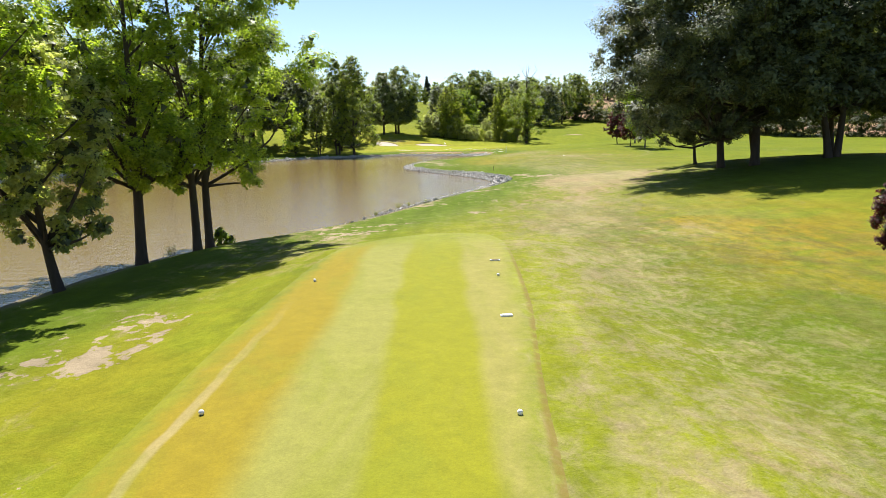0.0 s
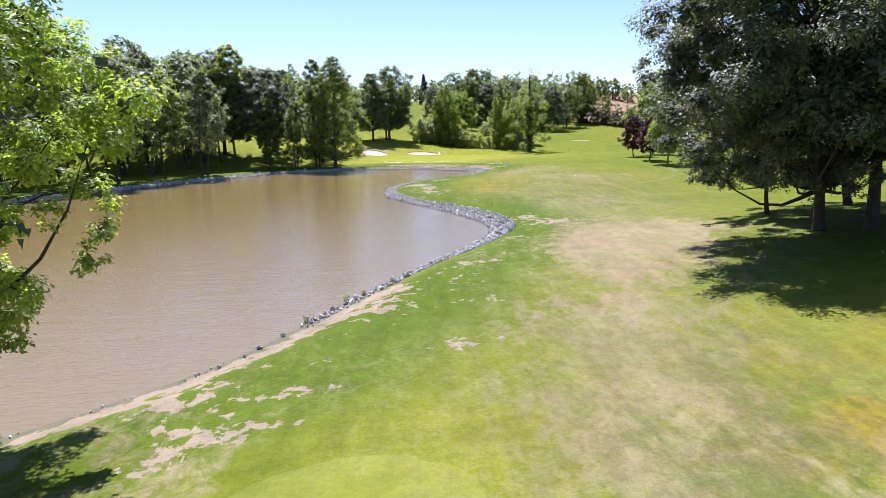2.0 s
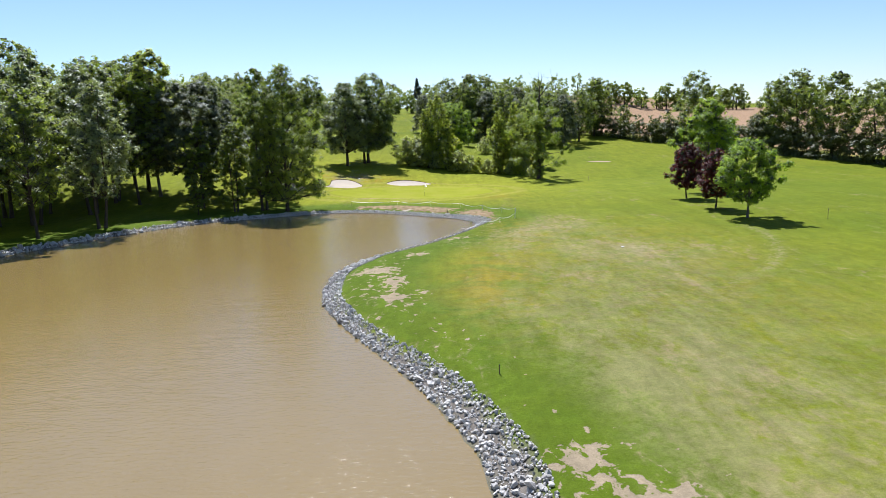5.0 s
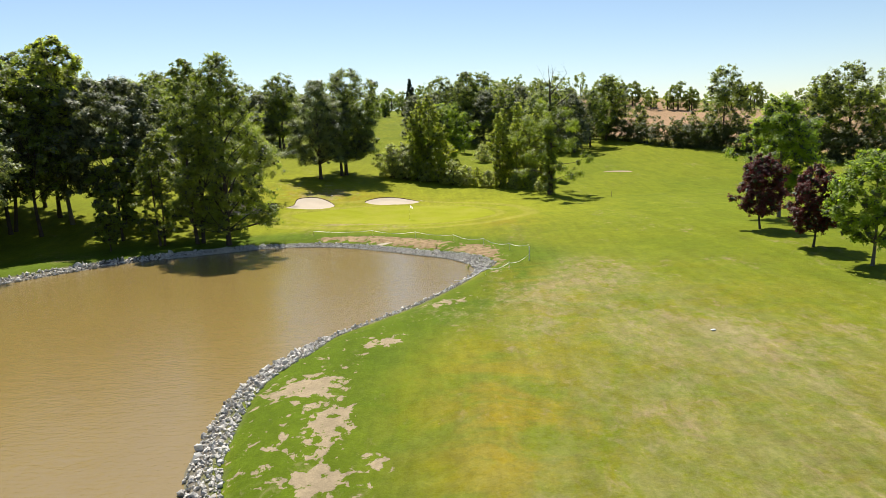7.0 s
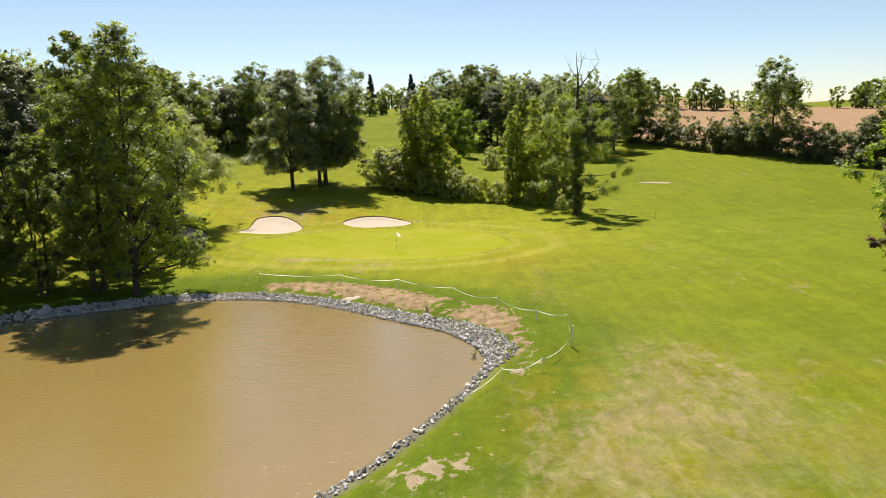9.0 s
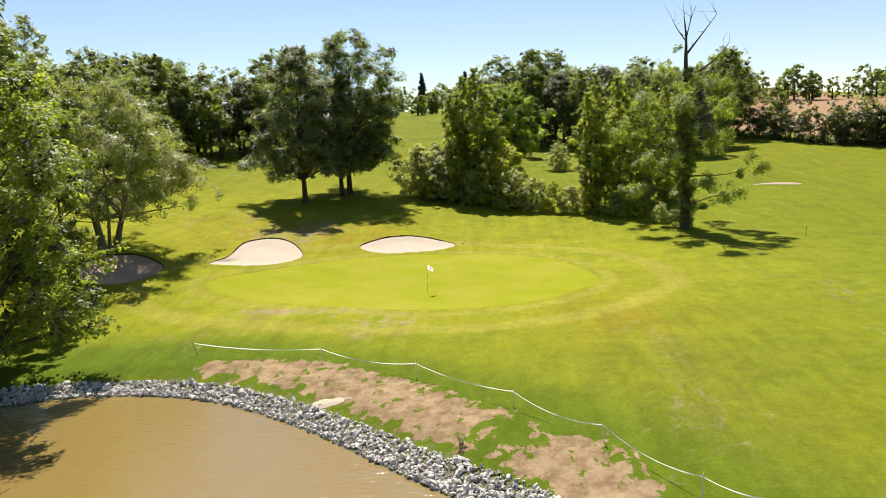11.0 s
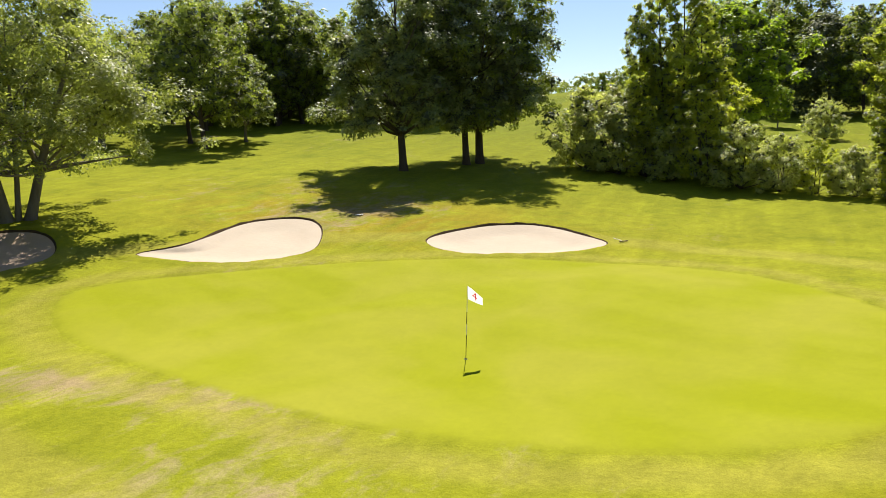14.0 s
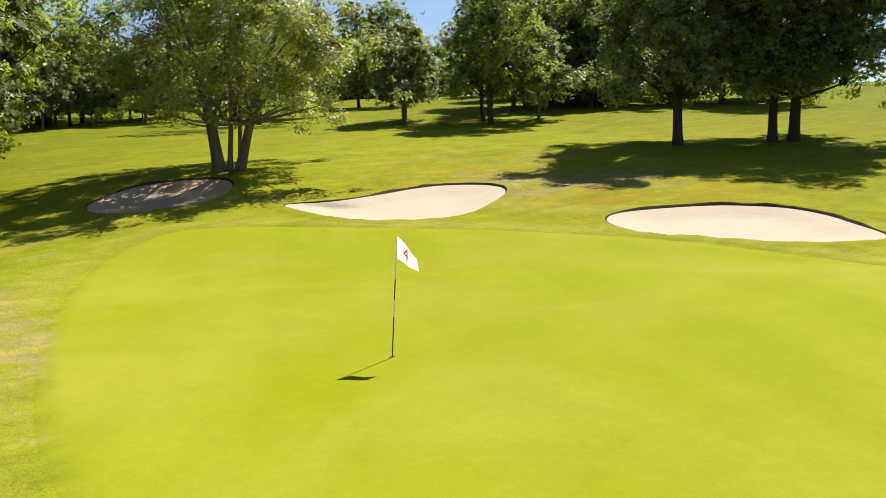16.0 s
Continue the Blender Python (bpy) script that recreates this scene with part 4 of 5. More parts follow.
WOOD_B = tree_meshes(65, 19, 2.0, 6.0, "round", 76, 13500, 0.215, LEAF_POPLAR, BARK, 0.3, ((0, 0, -0.3, 0.2),), 0.28, 0.3, 12)
WOOD_C = tree_meshes(66, 17, 1.0, 6.4, "dome", 76, 13500, 0.215, LEAF_OAK, BARK, 0.3, ((0, 0, 0, 0.3),), 0.28, 0.3, 12)
THICKET = ((SHRUB_A, -3.8, 250.6, 0, 1.3), (SHRUB_A, -1.4, 252.8, 200, 1.25), (SHRUB_A, -0.6, 249.2, 40, 1.05), (SHRUB_B, 1.8, 248.4, 70, 0.85), (SHRUB_A, 4.2, 247.2, 90, 0.8), (SHRUB_B, 6.9, 247.0, 150, 1.08),
           (SHRUB_A, 9.4, 245.6, 200, 0.92), (SHRUB_A, 11.9, 244.2, 250, 0.75), (SHRUB_B, 14.2, 242.8, 300, 0.55), (SHRUB_A, 16.6, 241.4, 20, 0.62), (SHRUB_B, 19.0, 239.8, 120, 0.55),
           (SHRUB_A, 21.4, 238.2, 310, 0.5), (SHRUB_B, 23.8, 236.8, 170, 0.5), (SHRUB_B, 2.5, 253.5, 80, 1.1), (SHRUB_B, 7.8, 252.4, 130, 1.3), (SHRUB_B, 12.6, 248.5, 190, 0.45),
           (SHRUB_A, 17.0, 246.0, 220, 0.5), (SHRUB_B, 21.0, 244.0, 10, 0.8), (SHRUB_A, 25.0, 241.5, 60, 0.8), (SHRUB_B, 29.0, 247.0, 100, 0.9), (SHRUB_B, 10.6, 255.0, 240, 0.62),
           (SHRUB_A, 18.2, 283.0, 280, 0.88), (SHRUB_B, 25.5, 276.0, 30, 0.7), (SHRUB_A, 26.0, 233.0, 140, 0.4))
for _m, _x, _y, _t, _s in THICKET:
    plant("shrub", _m, _x, _y, "dense grey-green shrub in the thicket behind the green", "shrub", "thicket behind the green", _t, _s)
for _m, _x, _y, _t, _s in ((SLIM, 0.9, 251.6, 0, 0.92), (SLIM, 2.9, 252.6, 200, 1.08), (SLIM, 4.6, 254.0, 60, 1.16), (SLIM, 5.8, 256.6, 310, 1.0), (SLIM, 19.3, 242.8, 120, 0.95), (SLIM, 20.4, 245.6, 180, 1.0),
                           (SLIM, 22.6, 241.6, 240, 0.88), (SLIM, 24.0, 249.0, 75, 1.06), (SLIM, 27.2, 246.0, 30, 0.96), (SLIM, 25.4, 243.0, 280, 0.92), (SLIM, 30.5, 250.0, 150, 0.95)):
    plant("aspen_tree", _m, _x, _y, "slim leafy aspen rising from the thicket", "tree", "aspens in the thicket", _t, _s)
plant("lime_tree", LIME, 8.3, 266.0, "round yellow-green tree at the back of the thicket", "tree", "limes in the thicket", 40, 1.6)
plant("lime_tree", LIME, 14.2, 301.0, "small yellow-green tree in the grass behind the thicket", "tree", "limes in the thicket", 130, 0.6)
for _m, _x, _y, _t, _s in ((WOOD_A, 8, 332, 0, 1.0), (WOOD_B, 17, 334, 70, 1.2), (WOOD_C, 30, 328, 140, 0.95), (WOOD_A, 36, 300, 210, 0.85), (WOOD_B, 42, 306, 280, 0.9),
                           (WOOD_C, 45, 296, 10, 1.0), (WOOD_A, 52, 308, 80, 0.85), (WOOD_B, 60, 322, 150, 1.05), (WOOD_C, 34, 336, 220, 1.1), (WOOD_A, 40, 318, 290, 0.95),
                           (WOOD_C, 0, 330, 33, 0.85), (WOOD_C, 23, 324, 60, 1.05), (WOOD_A, 13.5, 326, 200, 0.95), (WOOD_B, 27.5, 318, 310, 0.95), (WOOD_B, 50, 330, 99, 0.9),
                           (WOOD_A, 22, 336, 120, 1.1), (WOOD_C, 4.5, 322, 260, 0.9)):
    plant("woodland_tree", _m, _x, _y, "broad dark green tree of the wood behind the thicket", "tree", "trees of the wood", _t, _s)


def ivy_tree():
    """A dead poplar overgrown with ivy and side shoots to two thirds of its height."""
    x, y = 27.4, 228.6
    ob = thing("ivy_clad_tree", x, y, height(x, y) - 0.1, "half-dead poplar clad in ivy with bare top", "tree")
    rng = np.random.default_rng(71)
    stem = np.array([(0, 0, -0.2, 0.62), (0.05, 0, 2, 0.5), (0.2, 0.1, 7, 0.42), (0.1, 0.2, 13, 0.33), (0.3, 0.3, 17.5, 0.22), (0.4, 0.4, 20.5, 0.11), (0.2, 0.5, 22.6, 0.04)])
    paths = [stem, limb(rng, (0.3, 0.3, 18.5), (3.6, 0.6, 22.5), 0.14, 0.02), limb(rng, (0.4, 0.4, 20.2), (1.5, 0.6, 23.6), 0.07, 0.015),
             limb(rng, (0.2, 0.3, 16), (4.8, 0.2, 19.6), 0.16, 0.02), limb(rng, (0.3, 0.3, 20), (-1.2, 0.2, 22.6), 0.07, 0.015)]
    for a in range(20):
        z, r = 2.5 + a * 0.66, 3.2 + rng.random() * 3.6
        paths.append(limb(rng, (0.1, 0.1, z), (r * np.cos(a * 2.4), r * np.sin(a * 2.4), z + 1.0 + rng.normal(0, 0.8)), 0.09, 0.02))
    twigs = []
    for p in (stem[4:], *paths[1:5]):
        for k in range(5):
            s = p[rng.integers(1, len(p))]
            twigs.append(limb(rng, s[:3], s[:3] + rng.normal(0, 0.8, 3) + (0, 0, 0.9), s[3] * 0.4 + 0.01, 0.006))
    v, f = tubes(paths + twigs)
    piece("trunk", mesh_of("trunk", v, f, (BARK,), True), ob, "bare dark trunk with dead top branches")
    lobes = [(0.1 + rng.normal(0, 0.35), 0.1 + rng.normal(0, 0.35), z, 0.9 + 0.35 * rng.random()) for z in np.arange(0.8, 17, 0.5)]
    v, f = leaves(rng, lobes, 16000, 0.12, core=0.3)
    piece("ivy", mesh_of("ivy", v, f, (LEAF_WOOD,)), ob, "dark ivy climbing the trunk")
    lobes = [(*p[-1][:3], 1.0 + 0.9 * rng.random()) for p in paths[5:]] + [((p[-1][0] + p[3][0]) / 2, (p[-1][1] + p[3][1]) / 2, p[3][2], 0.8) for p in paths[5:]]
    lobes += [(rng.normal(0, 1.2), rng.normal(0, 1.2), z, 1.1) for z in np.arange(5, 17, 1.0)] + [(3.4, 0.3, 18.2, 0.7), (-0.6, 0.2, 19.2, 0.6)]
    v, f = leaves(rng, lobes, 30000, 0.12, core=0.1, loose=0.25)
    piece("crown", mesh_of("crown", v, f, (LEAF_POPLAR,)), ob, "sparse living side shoots")


ivy_tree()

# ---- woods, hedge and skyline ----
PARK_A = tree_meshes(84, 20, 3.6, 7.2, "dome", 90, 18000, 0.19, LEAF_WOOD, BARK, 0.38, ((0, 0, 0.2, 0.2),), 0.26, 0.2, 20)
PARK_B = tree_meshes(85, 17, 3.0, 6.2, "dome", 80, 18000, 0.19, LEAF_SILVER, BARK_GREY, 0.34, ((0, 0, 0.3, 0.2),), 0.26, 0.2, 20)
PARK = ((PARK_A, -44.5, 248.1, 0, 0.82), (PARK_A, -48.5, 250.4, 60, 0.7), (PARK_A, -56, 262, 120, 0.85), (PARK_A, -66, 267, 180, 0.8), (PARK_B, -55.1, 244.3, 240, 0.68), (PARK_B, -58.0, 246.5, 40, 0.66), (PARK_B, -44.1, 254.6, 30, 0.6),
        (PARK_A, -62, 275, 300, 0.85), (PARK_B, -78, 282, 20, 0.95), (PARK_A, -84, 262, 80, 0.85), (PARK_B, -90, 226, 140, 0.7), (PARK_B, -98, 232, 200, 0.75),
        (WOOD_A, -50, 276, 35, 0.85), (WOOD_B, -46, 281, 95, 0.82), (WOOD_A, -57, 279, 215, 0.9), (WOOD_C, -41, 285, 265, 0.85), (WOOD_A, -36, 288, 150, 0.85), (PARK_A, -108, 224, 260, 0.75), (PARK_A, -116, 216, 320, 0.8), (PARK_B, -104, 214, 10, 0.8))
for _m, _x, _y, _t, _s in PARK:
    plant("park_tree", _m, _x, _y, "round-crowned park tree on mown grass", "tree", "trees on the next fairway", _t, _s)
for _m, _x, _y, _t, _s in ((PARK_B, -90, 213.5, 0, 0.62), (PARK_A, -94, 217.5, 60, 0.66), (PARK_B, -97.5, 222, 120, 0.58), (PARK_A, -100, 226.5, 180, 0.52), (PARK_A, -95, 208, 240, 0.72),
                           (PARK_B, -102, 217, 300, 0.7), (PARK_B, -93.5, 226.5, 30, 0.36), (PARK_A, -100, 204, 90, 0.72), (PARK_B, -91, 219.5, 200, 0.42)):
    plant("park_tree", _m, _x, _y, "low-branched tree at the edge of the next fairway", "tree", "row on the next fairway", _t, _s)
_rng = random.Random(9)
for _i in range(28):
    _x, _y = -34 - _i * 3.9 + _rng.uniform(-4, 4), 288 + 14 * math.sin(_i * 0.9) - _i * 0.9 + _rng.uniform(-8, 8)
    if not 1.12 < (12 - _x) / (_y - 196) < 1.6:
        plant("wood_edge_tree", (WOOD_A, WOOD_B, WOOD_C)[_i % 3], _x, _y, "broad green tree at the edge of the wood", "tree", "far wood edge", _rng.uniform(0, 360), _rng.uniform(0.75, 1.0))


def hedge():
    """A tall overgrown hedgerow along the edge of the course."""
    rng = np.random.default_rng(81)
    line = np.array([(40, 352), (58, 331), (75, 298), (84, 287), (92, 267), (101, 248), (112, 222), (124, 190), (134, 150), (140, 110), (146, 60), (150, 10)], float)
    t = np.linspace(0, len(line) - 1, 330)
    cx, cy = np.interp(t, np.arange(len(line)), line[:, 0]), np.interp(t, np.arange(len(line)), line[:, 1])
    z = land(cx, cy)[0]
    lobes, paths = [], []
    for x, y, g in zip(cx, cy, z):
        for k in range(3):
            r = rng.uniform(1.4, 2.5)
            lobes.append((x + rng.normal(0, 1.0), y + rng.normal(0, 1.0), g + 0.6 + k * 2.2 + rng.uniform(-0.3, 0.5), r))
        if rng.random() < 0.32:
            for k in range(3):
                lobes.append((x + rng.normal(0, 0.8), y + rng.normal(0, 0.8), g + 5.6 + k * 1.2, rng.uniform(0.6, 1.2)))
        paths.append(limb(rng, (x, y, g - 0.2), (x + rng.normal(0, 0.5), y + rng.normal(0, 0.5), g + 3.4), 0.09, 0.02, n=4))
    ob = thing("hedge", 92, 267, height(92, 267), "tall overgrown dark green hedgerow along the course", "hedge", "", "stuff")
    off = np.array(ob.matrix_basis.translation)
    v, f = leaves(rng, lobes, 165000, 0.28, core=0.2, sprays=5)
    piece("foliage", mesh_of("foliage", v - off, f, (LEAF_HEDGE,)), ob)
    v, f = tubes(paths, 5)
    piece("stems", mesh_of("stems", v - off, f, (BARK,)), ob)


hedge()
for _m, _x, _y, _t, _s in ((WOOD_B, 76, 301, 0, 0.4), (WOOD_A, 84, 288, 50, 1.08), (WOOD_C, 94, 266, 80, 0.62), (WOOD_B, 90, 275, 10, 0.45), (WOOD_C, 80, 294, 200, 0.42), (WOOD_A, 101, 258, 100, 1.08), (WOOD_B, 97.5, 264, 190, 1.05), (WOOD_B, 105, 248, 150, 1.15), (WOOD_A, 110, 238, 200, 0.95),
                           (WOOD_C, 114, 228, 250, 0.9), (WOOD_A, 121, 208, 300, 1.0), (WOOD_B, 128, 182, 30, 0.95), (WOOD_A, 134, 156, 80, 1.0), (WOOD_C, 140, 128, 130, 1.0),
                           (WOOD_B, 144, 96, 180, 1.0), (WOOD_A, 62, 328, 280, 1.0), (WOOD_B, 69, 315, 30, 0.6)):
    plant("hedgerow_tree", _m, _x, _y, "mature tree standing in the hedgerow", "tree", "hedgerow trees", _t, _s)


def far_wood(name, label, ax, ay, bx, by, n, seed, tall, wide, leaf=None, size=0.65, per=480):
    """A distant wood of many crowns in one mesh."""
    rng = np.random.default_rng(seed)
    t = np.sort(rng.random(n))
    x, y = ax + (bx - ax) * t + rng.normal(0, wide, n), ay + (by - ay) * t + rng.normal(0, wide, n)
    g = land(x, y)[0]
    lobes, paths = [], []
    for cx, cy, z in zip(x, y, g):
        hh = tall * rng.uniform(0.65, 1.15)
        r = hh * rng.uniform(0.28, 0.4)
        for k in range(22):
            f = (k + rng.random()) / 22
            a = k * 2.4 + rng.normal(0, 0.4)
            q = r * (0.35 + 0.6 * rng.random() ** 0.5) * np.sin(np.pi * (0.2 + 0.72 * f)) ** 0.7
            lobes.append((cx + q * np.cos(a), cy + q * np.sin(a), z + hh * (0.10 + 0.80 * f), r * rng.uniform(0.28, 0.44)))
        paths.append(np.array([(cx, cy, z - 0.5, 0.4), (cx, cy, z + hh * 0.5, 0.25)]))
    ob = thing(name, (ax + bx) / 2, (ay + by) / 2, height((ax + bx) / 2, (ay + by) / 2), label, "wood", "", "stuff")
    off = np.array(ob.matrix_basis.translation)
    v, f = leaves(rng, lobes, n * per, size, core=0.4, sprays=3)
    piece("foliage", mesh_of("foliage", v - off, f, (leaf or LEAF_WOOD,)), ob)
    v, f = tubes(paths, 5)
    piece("trunks", mesh_of("trunks", v - off, f, (BARK,)), ob)


far_wood("far_wood", "dense dark green wood beyond the pond", -78, 220, -220, 150, 80, 91, 25, 12, None, 0.36, 1700)
far_wood("far_wood", "wooded rise behind the next fairway", -110, 330, -330, 220, 90, 92, 22, 18)
far_wood("far_wood", "tall wood closing the next fairway", -48, 284, -106, 309, 46, 90, 16, 5, None, 0.30, 1900)
far_wood("far_wood", "line of dark trees along the ridge", 90, 470, 330, 390, 70, 93, 12.5, 5, LEAF_WOOD, 0.55, 800)
far_wood("far_wood", "dark trees on the skyline beyond the fields", -140, 560, 90, 545, 70, 94, 14, 9)
far_wood("far_wood", "wood bordering the course behind the hedge", 60, 350, 30, 400, 26, 95, 17, 9)
far_wood("far_wood", "trees beyond the field at the course's side", 165, 190, 200, -40, 40, 96, 18, 9)
far_wood("far_wood", "wood at the near end of the pond", -95, 90, -90, -60, 40, 97, 20, 10)
far_wood("far_wood", "trees behind the tee", -70, -70, 120, -80, 40, 98, 18, 8)
far_wood("far_wood", "bushes along the far field", -60, 402, 8, 408, 14, 89, 8, 6)
far_wood("far_wood", "low dark bushes closing the next fairway", -140, 225, -112, 300, 30, 88, 9, 4, LEAF_HEDGE, 0.4, 700)
CONIFER = tree_meshes(99, 19, 1.0, 5.0, "cone", 40, 5000, 0.45, LEAF_CONIFER, BARK, 0.4, ((0, 0, 0, 0),), 0.3, 0.45, 8)
plant("conifer", CONIFER, -30, 520, "dark far conifer standing above the skyline", "tree", "skyline conifers")
plant("conifer", CONIFER, -8, 522, "dark far cedar standing above the skyline", "tree", "skyline conifers", 90, 0.95)


# ---- riprap along the water ----
def rock_verts(seed):
    rng = np.random.default_rng(seed)
    bm = bmesh.new()
    bmesh.ops.create_icosphere(bm, subdivisions=1, radius=1)
    s = rng.uniform(0.55, 1.45, 3)
    v = np.array([p.co[:] for p in bm.verts]) * s
    for _ in range(9):
        n = rng.normal(size=3)
        n /= np.linalg.norm(n)
        c = rng.uniform(0.4, 0.7)
        over = np.maximum(v @ n - c, 0)
        v -= over[:, None] * n
    v += rng.normal(0, 0.10, v.shape)
    f = np.array([[q.index for q in p.verts] for p in bm.faces])
    bm.free()
    return v, f


ROCKS = [rock_verts(s) for s in range(8)]
ROCK_MESHES = [mesh_of("stone", v, f, (STONE,)) for v, f in ROCKS]


def riprap():
    rng = np.random.default_rng(7)
    loop = smooth_loop(SHORE, 40)
    seg = np.linalg.norm(np.roll(loop, -1, 0) - loop, axis=1)
    tan = (np.roll(loop, -1, 0) - loop) / (seg[:, None] + 1e-9)
    nor = np.column_stack([tan[:, 1], -tan[:, 0]])
    if np.mean(outside(loop[:, 0] + nor[:, 0], loop[:, 1] + nor[:, 1], POND)) < 0:
        nor = -nor
    y, x = loop[:, 1], loop[:, 0]
    width = 0.45 + 1.6 * ramp(y, 70, 86) - 1.65 * ramp(y, 137, 146) * (x > -8) * (1 - ramp(y, 163, 166)) - 0.8 * ramp(y, 166, 180)
    width = width - 0.65 * ramp(y, 98, 112) * (1 - ramp(y, 132, 140)) * (x > -10)
    width = np.where((x < -18) & (y > 90), 1.6, np.where((x < -30) & (y < 90), 1.2, width))
    width = np.where((x > -40) & (y < 56), 0.025 * ramp(y, 34, 38) * (x > -20), width)
    width = np.where((y > 164) & (x > -28), np.maximum(width, 1.05), width)
    n = rng.poisson(seg * width * np.where(x < -28, 16, np.where(y > 160, 92, 40)))
    idx = np.repeat(np.arange(len(loop)), n)
    u = rng.random(len(idx))
    across = -0.45 + u * (width[idx] + 0.3)
    p = loop[idx] + tan[idx] * (rng.random(len(idx)) * seg[idx])[:, None] + nor[idx] * across[:, None]
    r = np.where(p[:, 0] < -28, 0.15, np.where(p[:, 1] > 160, 0.076, 0.085)) * np.exp(rng.normal(0, 0.42, len(idx)))
    z = land(p[:, 0], p[:, 1])[0] + r * 0.35 + 0.02
    ob = thing("riprap", 6.5, 88, 0.3, "bank protection of loose grey blasted stones", "stone bank", "", "stuff")
    off = np.array(ob.matrix_basis.translation)
    near = np.flatnonzero((p[:, 1] > 66) & (p[:, 1] < 100) & (p[:, 0] > -8))[:290]
    kind = rng.integers(0, len(ROCKS), len(idx))
    ang = rng.uniform(0, 360, (len(idx), 3))
    for k in near:
        piece("stone", ROCK_MESHES[kind[k]], ob, "", pose(p[k, 0] - off[0], p[k, 1] - off[1], z[k] - off[2], *ang[k]) @ Matrix.Scale(float(r[k]), 4))
    rest = np.setdiff1d(np.arange(len(idx)), near)
    vs, fs, base = [], [], 0
    for k in rest:
        v, f = ROCKS[kind[k]]
        rot = np.array(Euler([radians(a) for a in ang[k]]).to_matrix())
        vs.append((v * r[k]) @ rot.T + (p[k, 0] - off[0], p[k, 1] - off[1], z[k] - off[2]))
        fs.append(f + base)
        base += len(v)
    tagged(piece("stones", mesh_of("stones", np.concatenate(vs), np.concatenate(fs), (STONE,)), ob), kind="stuff")


riprap()


# ---- flagstick ----
def flagstick():
    x, y = 1.42, 205.0
    ob = thing("flagstick", x, y, height(x, y) + 0.035, "black and white flagstick with white numbered flag", "golf flag")
    tall, lean = 2.32, pose(0, 0, 0, -2.5, 3.5, 0)
    bands = ((0.0, 0.78, BLACK), (0.78, 1.12, WHITE), (1.12, 1.50, BLACK), (1.50, tall, WHITE))
    for lo, hi, mt in bands:
        bm = bmesh.new()
        bmesh.ops.create_cone(bm, cap_ends=True, segments=12, radius1=0.012, radius2=0.011, depth=hi - lo, matrix=lean @ Matrix.Translation((0, 0, (lo + hi) / 2)))
        part("pole_section", bm, mt, ob)
    bm = bmesh.new()
    bmesh.ops.create_cone(bm, cap_ends=False, segments=24, radius1=0.054, radius2=0.054, depth=0.02, matrix=Matrix.Translation((0, 0, 0.008)))
    part("cup_rim", bm, WHITE, ob)
    ang = radians(20)
    side_x, side_y = math.cos(ang), math.sin(ang)

    def cloth(u, w, off=0.0):
        """A point of the drooping cloth; u along it, w down it."""
        hi, lo = -0.40 * u ** 1.15, -0.42 - 0.22 * u
        wave = 0.045 * u * math.sin(u * 6 + w * 1.5) + off
        return (u * 0.44 * side_x - wave * side_y, u * 0.44 * side_y + wave * side_x, hi + (lo - hi) * w)

    nx, nz = 14, 10
    vs = [cloth(a / nx, b / nz) for a in range(nx + 1) for b in range(nz + 1)]
    fs = [(a * (nz + 1) + b, (a + 1) * (nz + 1) + b, (a + 1) * (nz + 1) + b + 1, a * (nz + 1) + b + 1) for a in range(nx) for b in range(nz)]
    top = lean @ Vector((0, 0, tall - 0.01))
    flag = piece("flag", mesh_of("flag", vs, fs, (CLOTH,), True), ob, "white flag cloth with red number", Matrix.Translation(top))
    font = bpy.data.curves.new("number", "FONT")
    font.body, font.size, font.align_x, font.align_y = "4", 0.29, "CENTER", "CENTER"
    letter = new("number", font)
    m = bpy.data.meshes.new_from_object(letter.evaluated_get(bpy.context.evaluated_depsgraph_get()))
    bpy.data.objects.remove(letter)
    m.materials.clear()
    m.materials.append(RED)
    bm = bmesh.new()
    bm.from_mesh(m)
    bmesh.ops.triangulate(bm, faces=bm.faces[:])
    bmesh.ops.subdivide_edges(bm, edges=bm.edges[:], cuts=4, use_grid_fill=True)
    bm.to_mesh(m)
    bm.free()
    for v in m.vertices:
        v.co = cloth(0.46 + v.co.x / 0.44, 0.5 - v.co.y / 0.31, -0.006)
    piece("number", m, flag, "red printed number four")


flagstick()


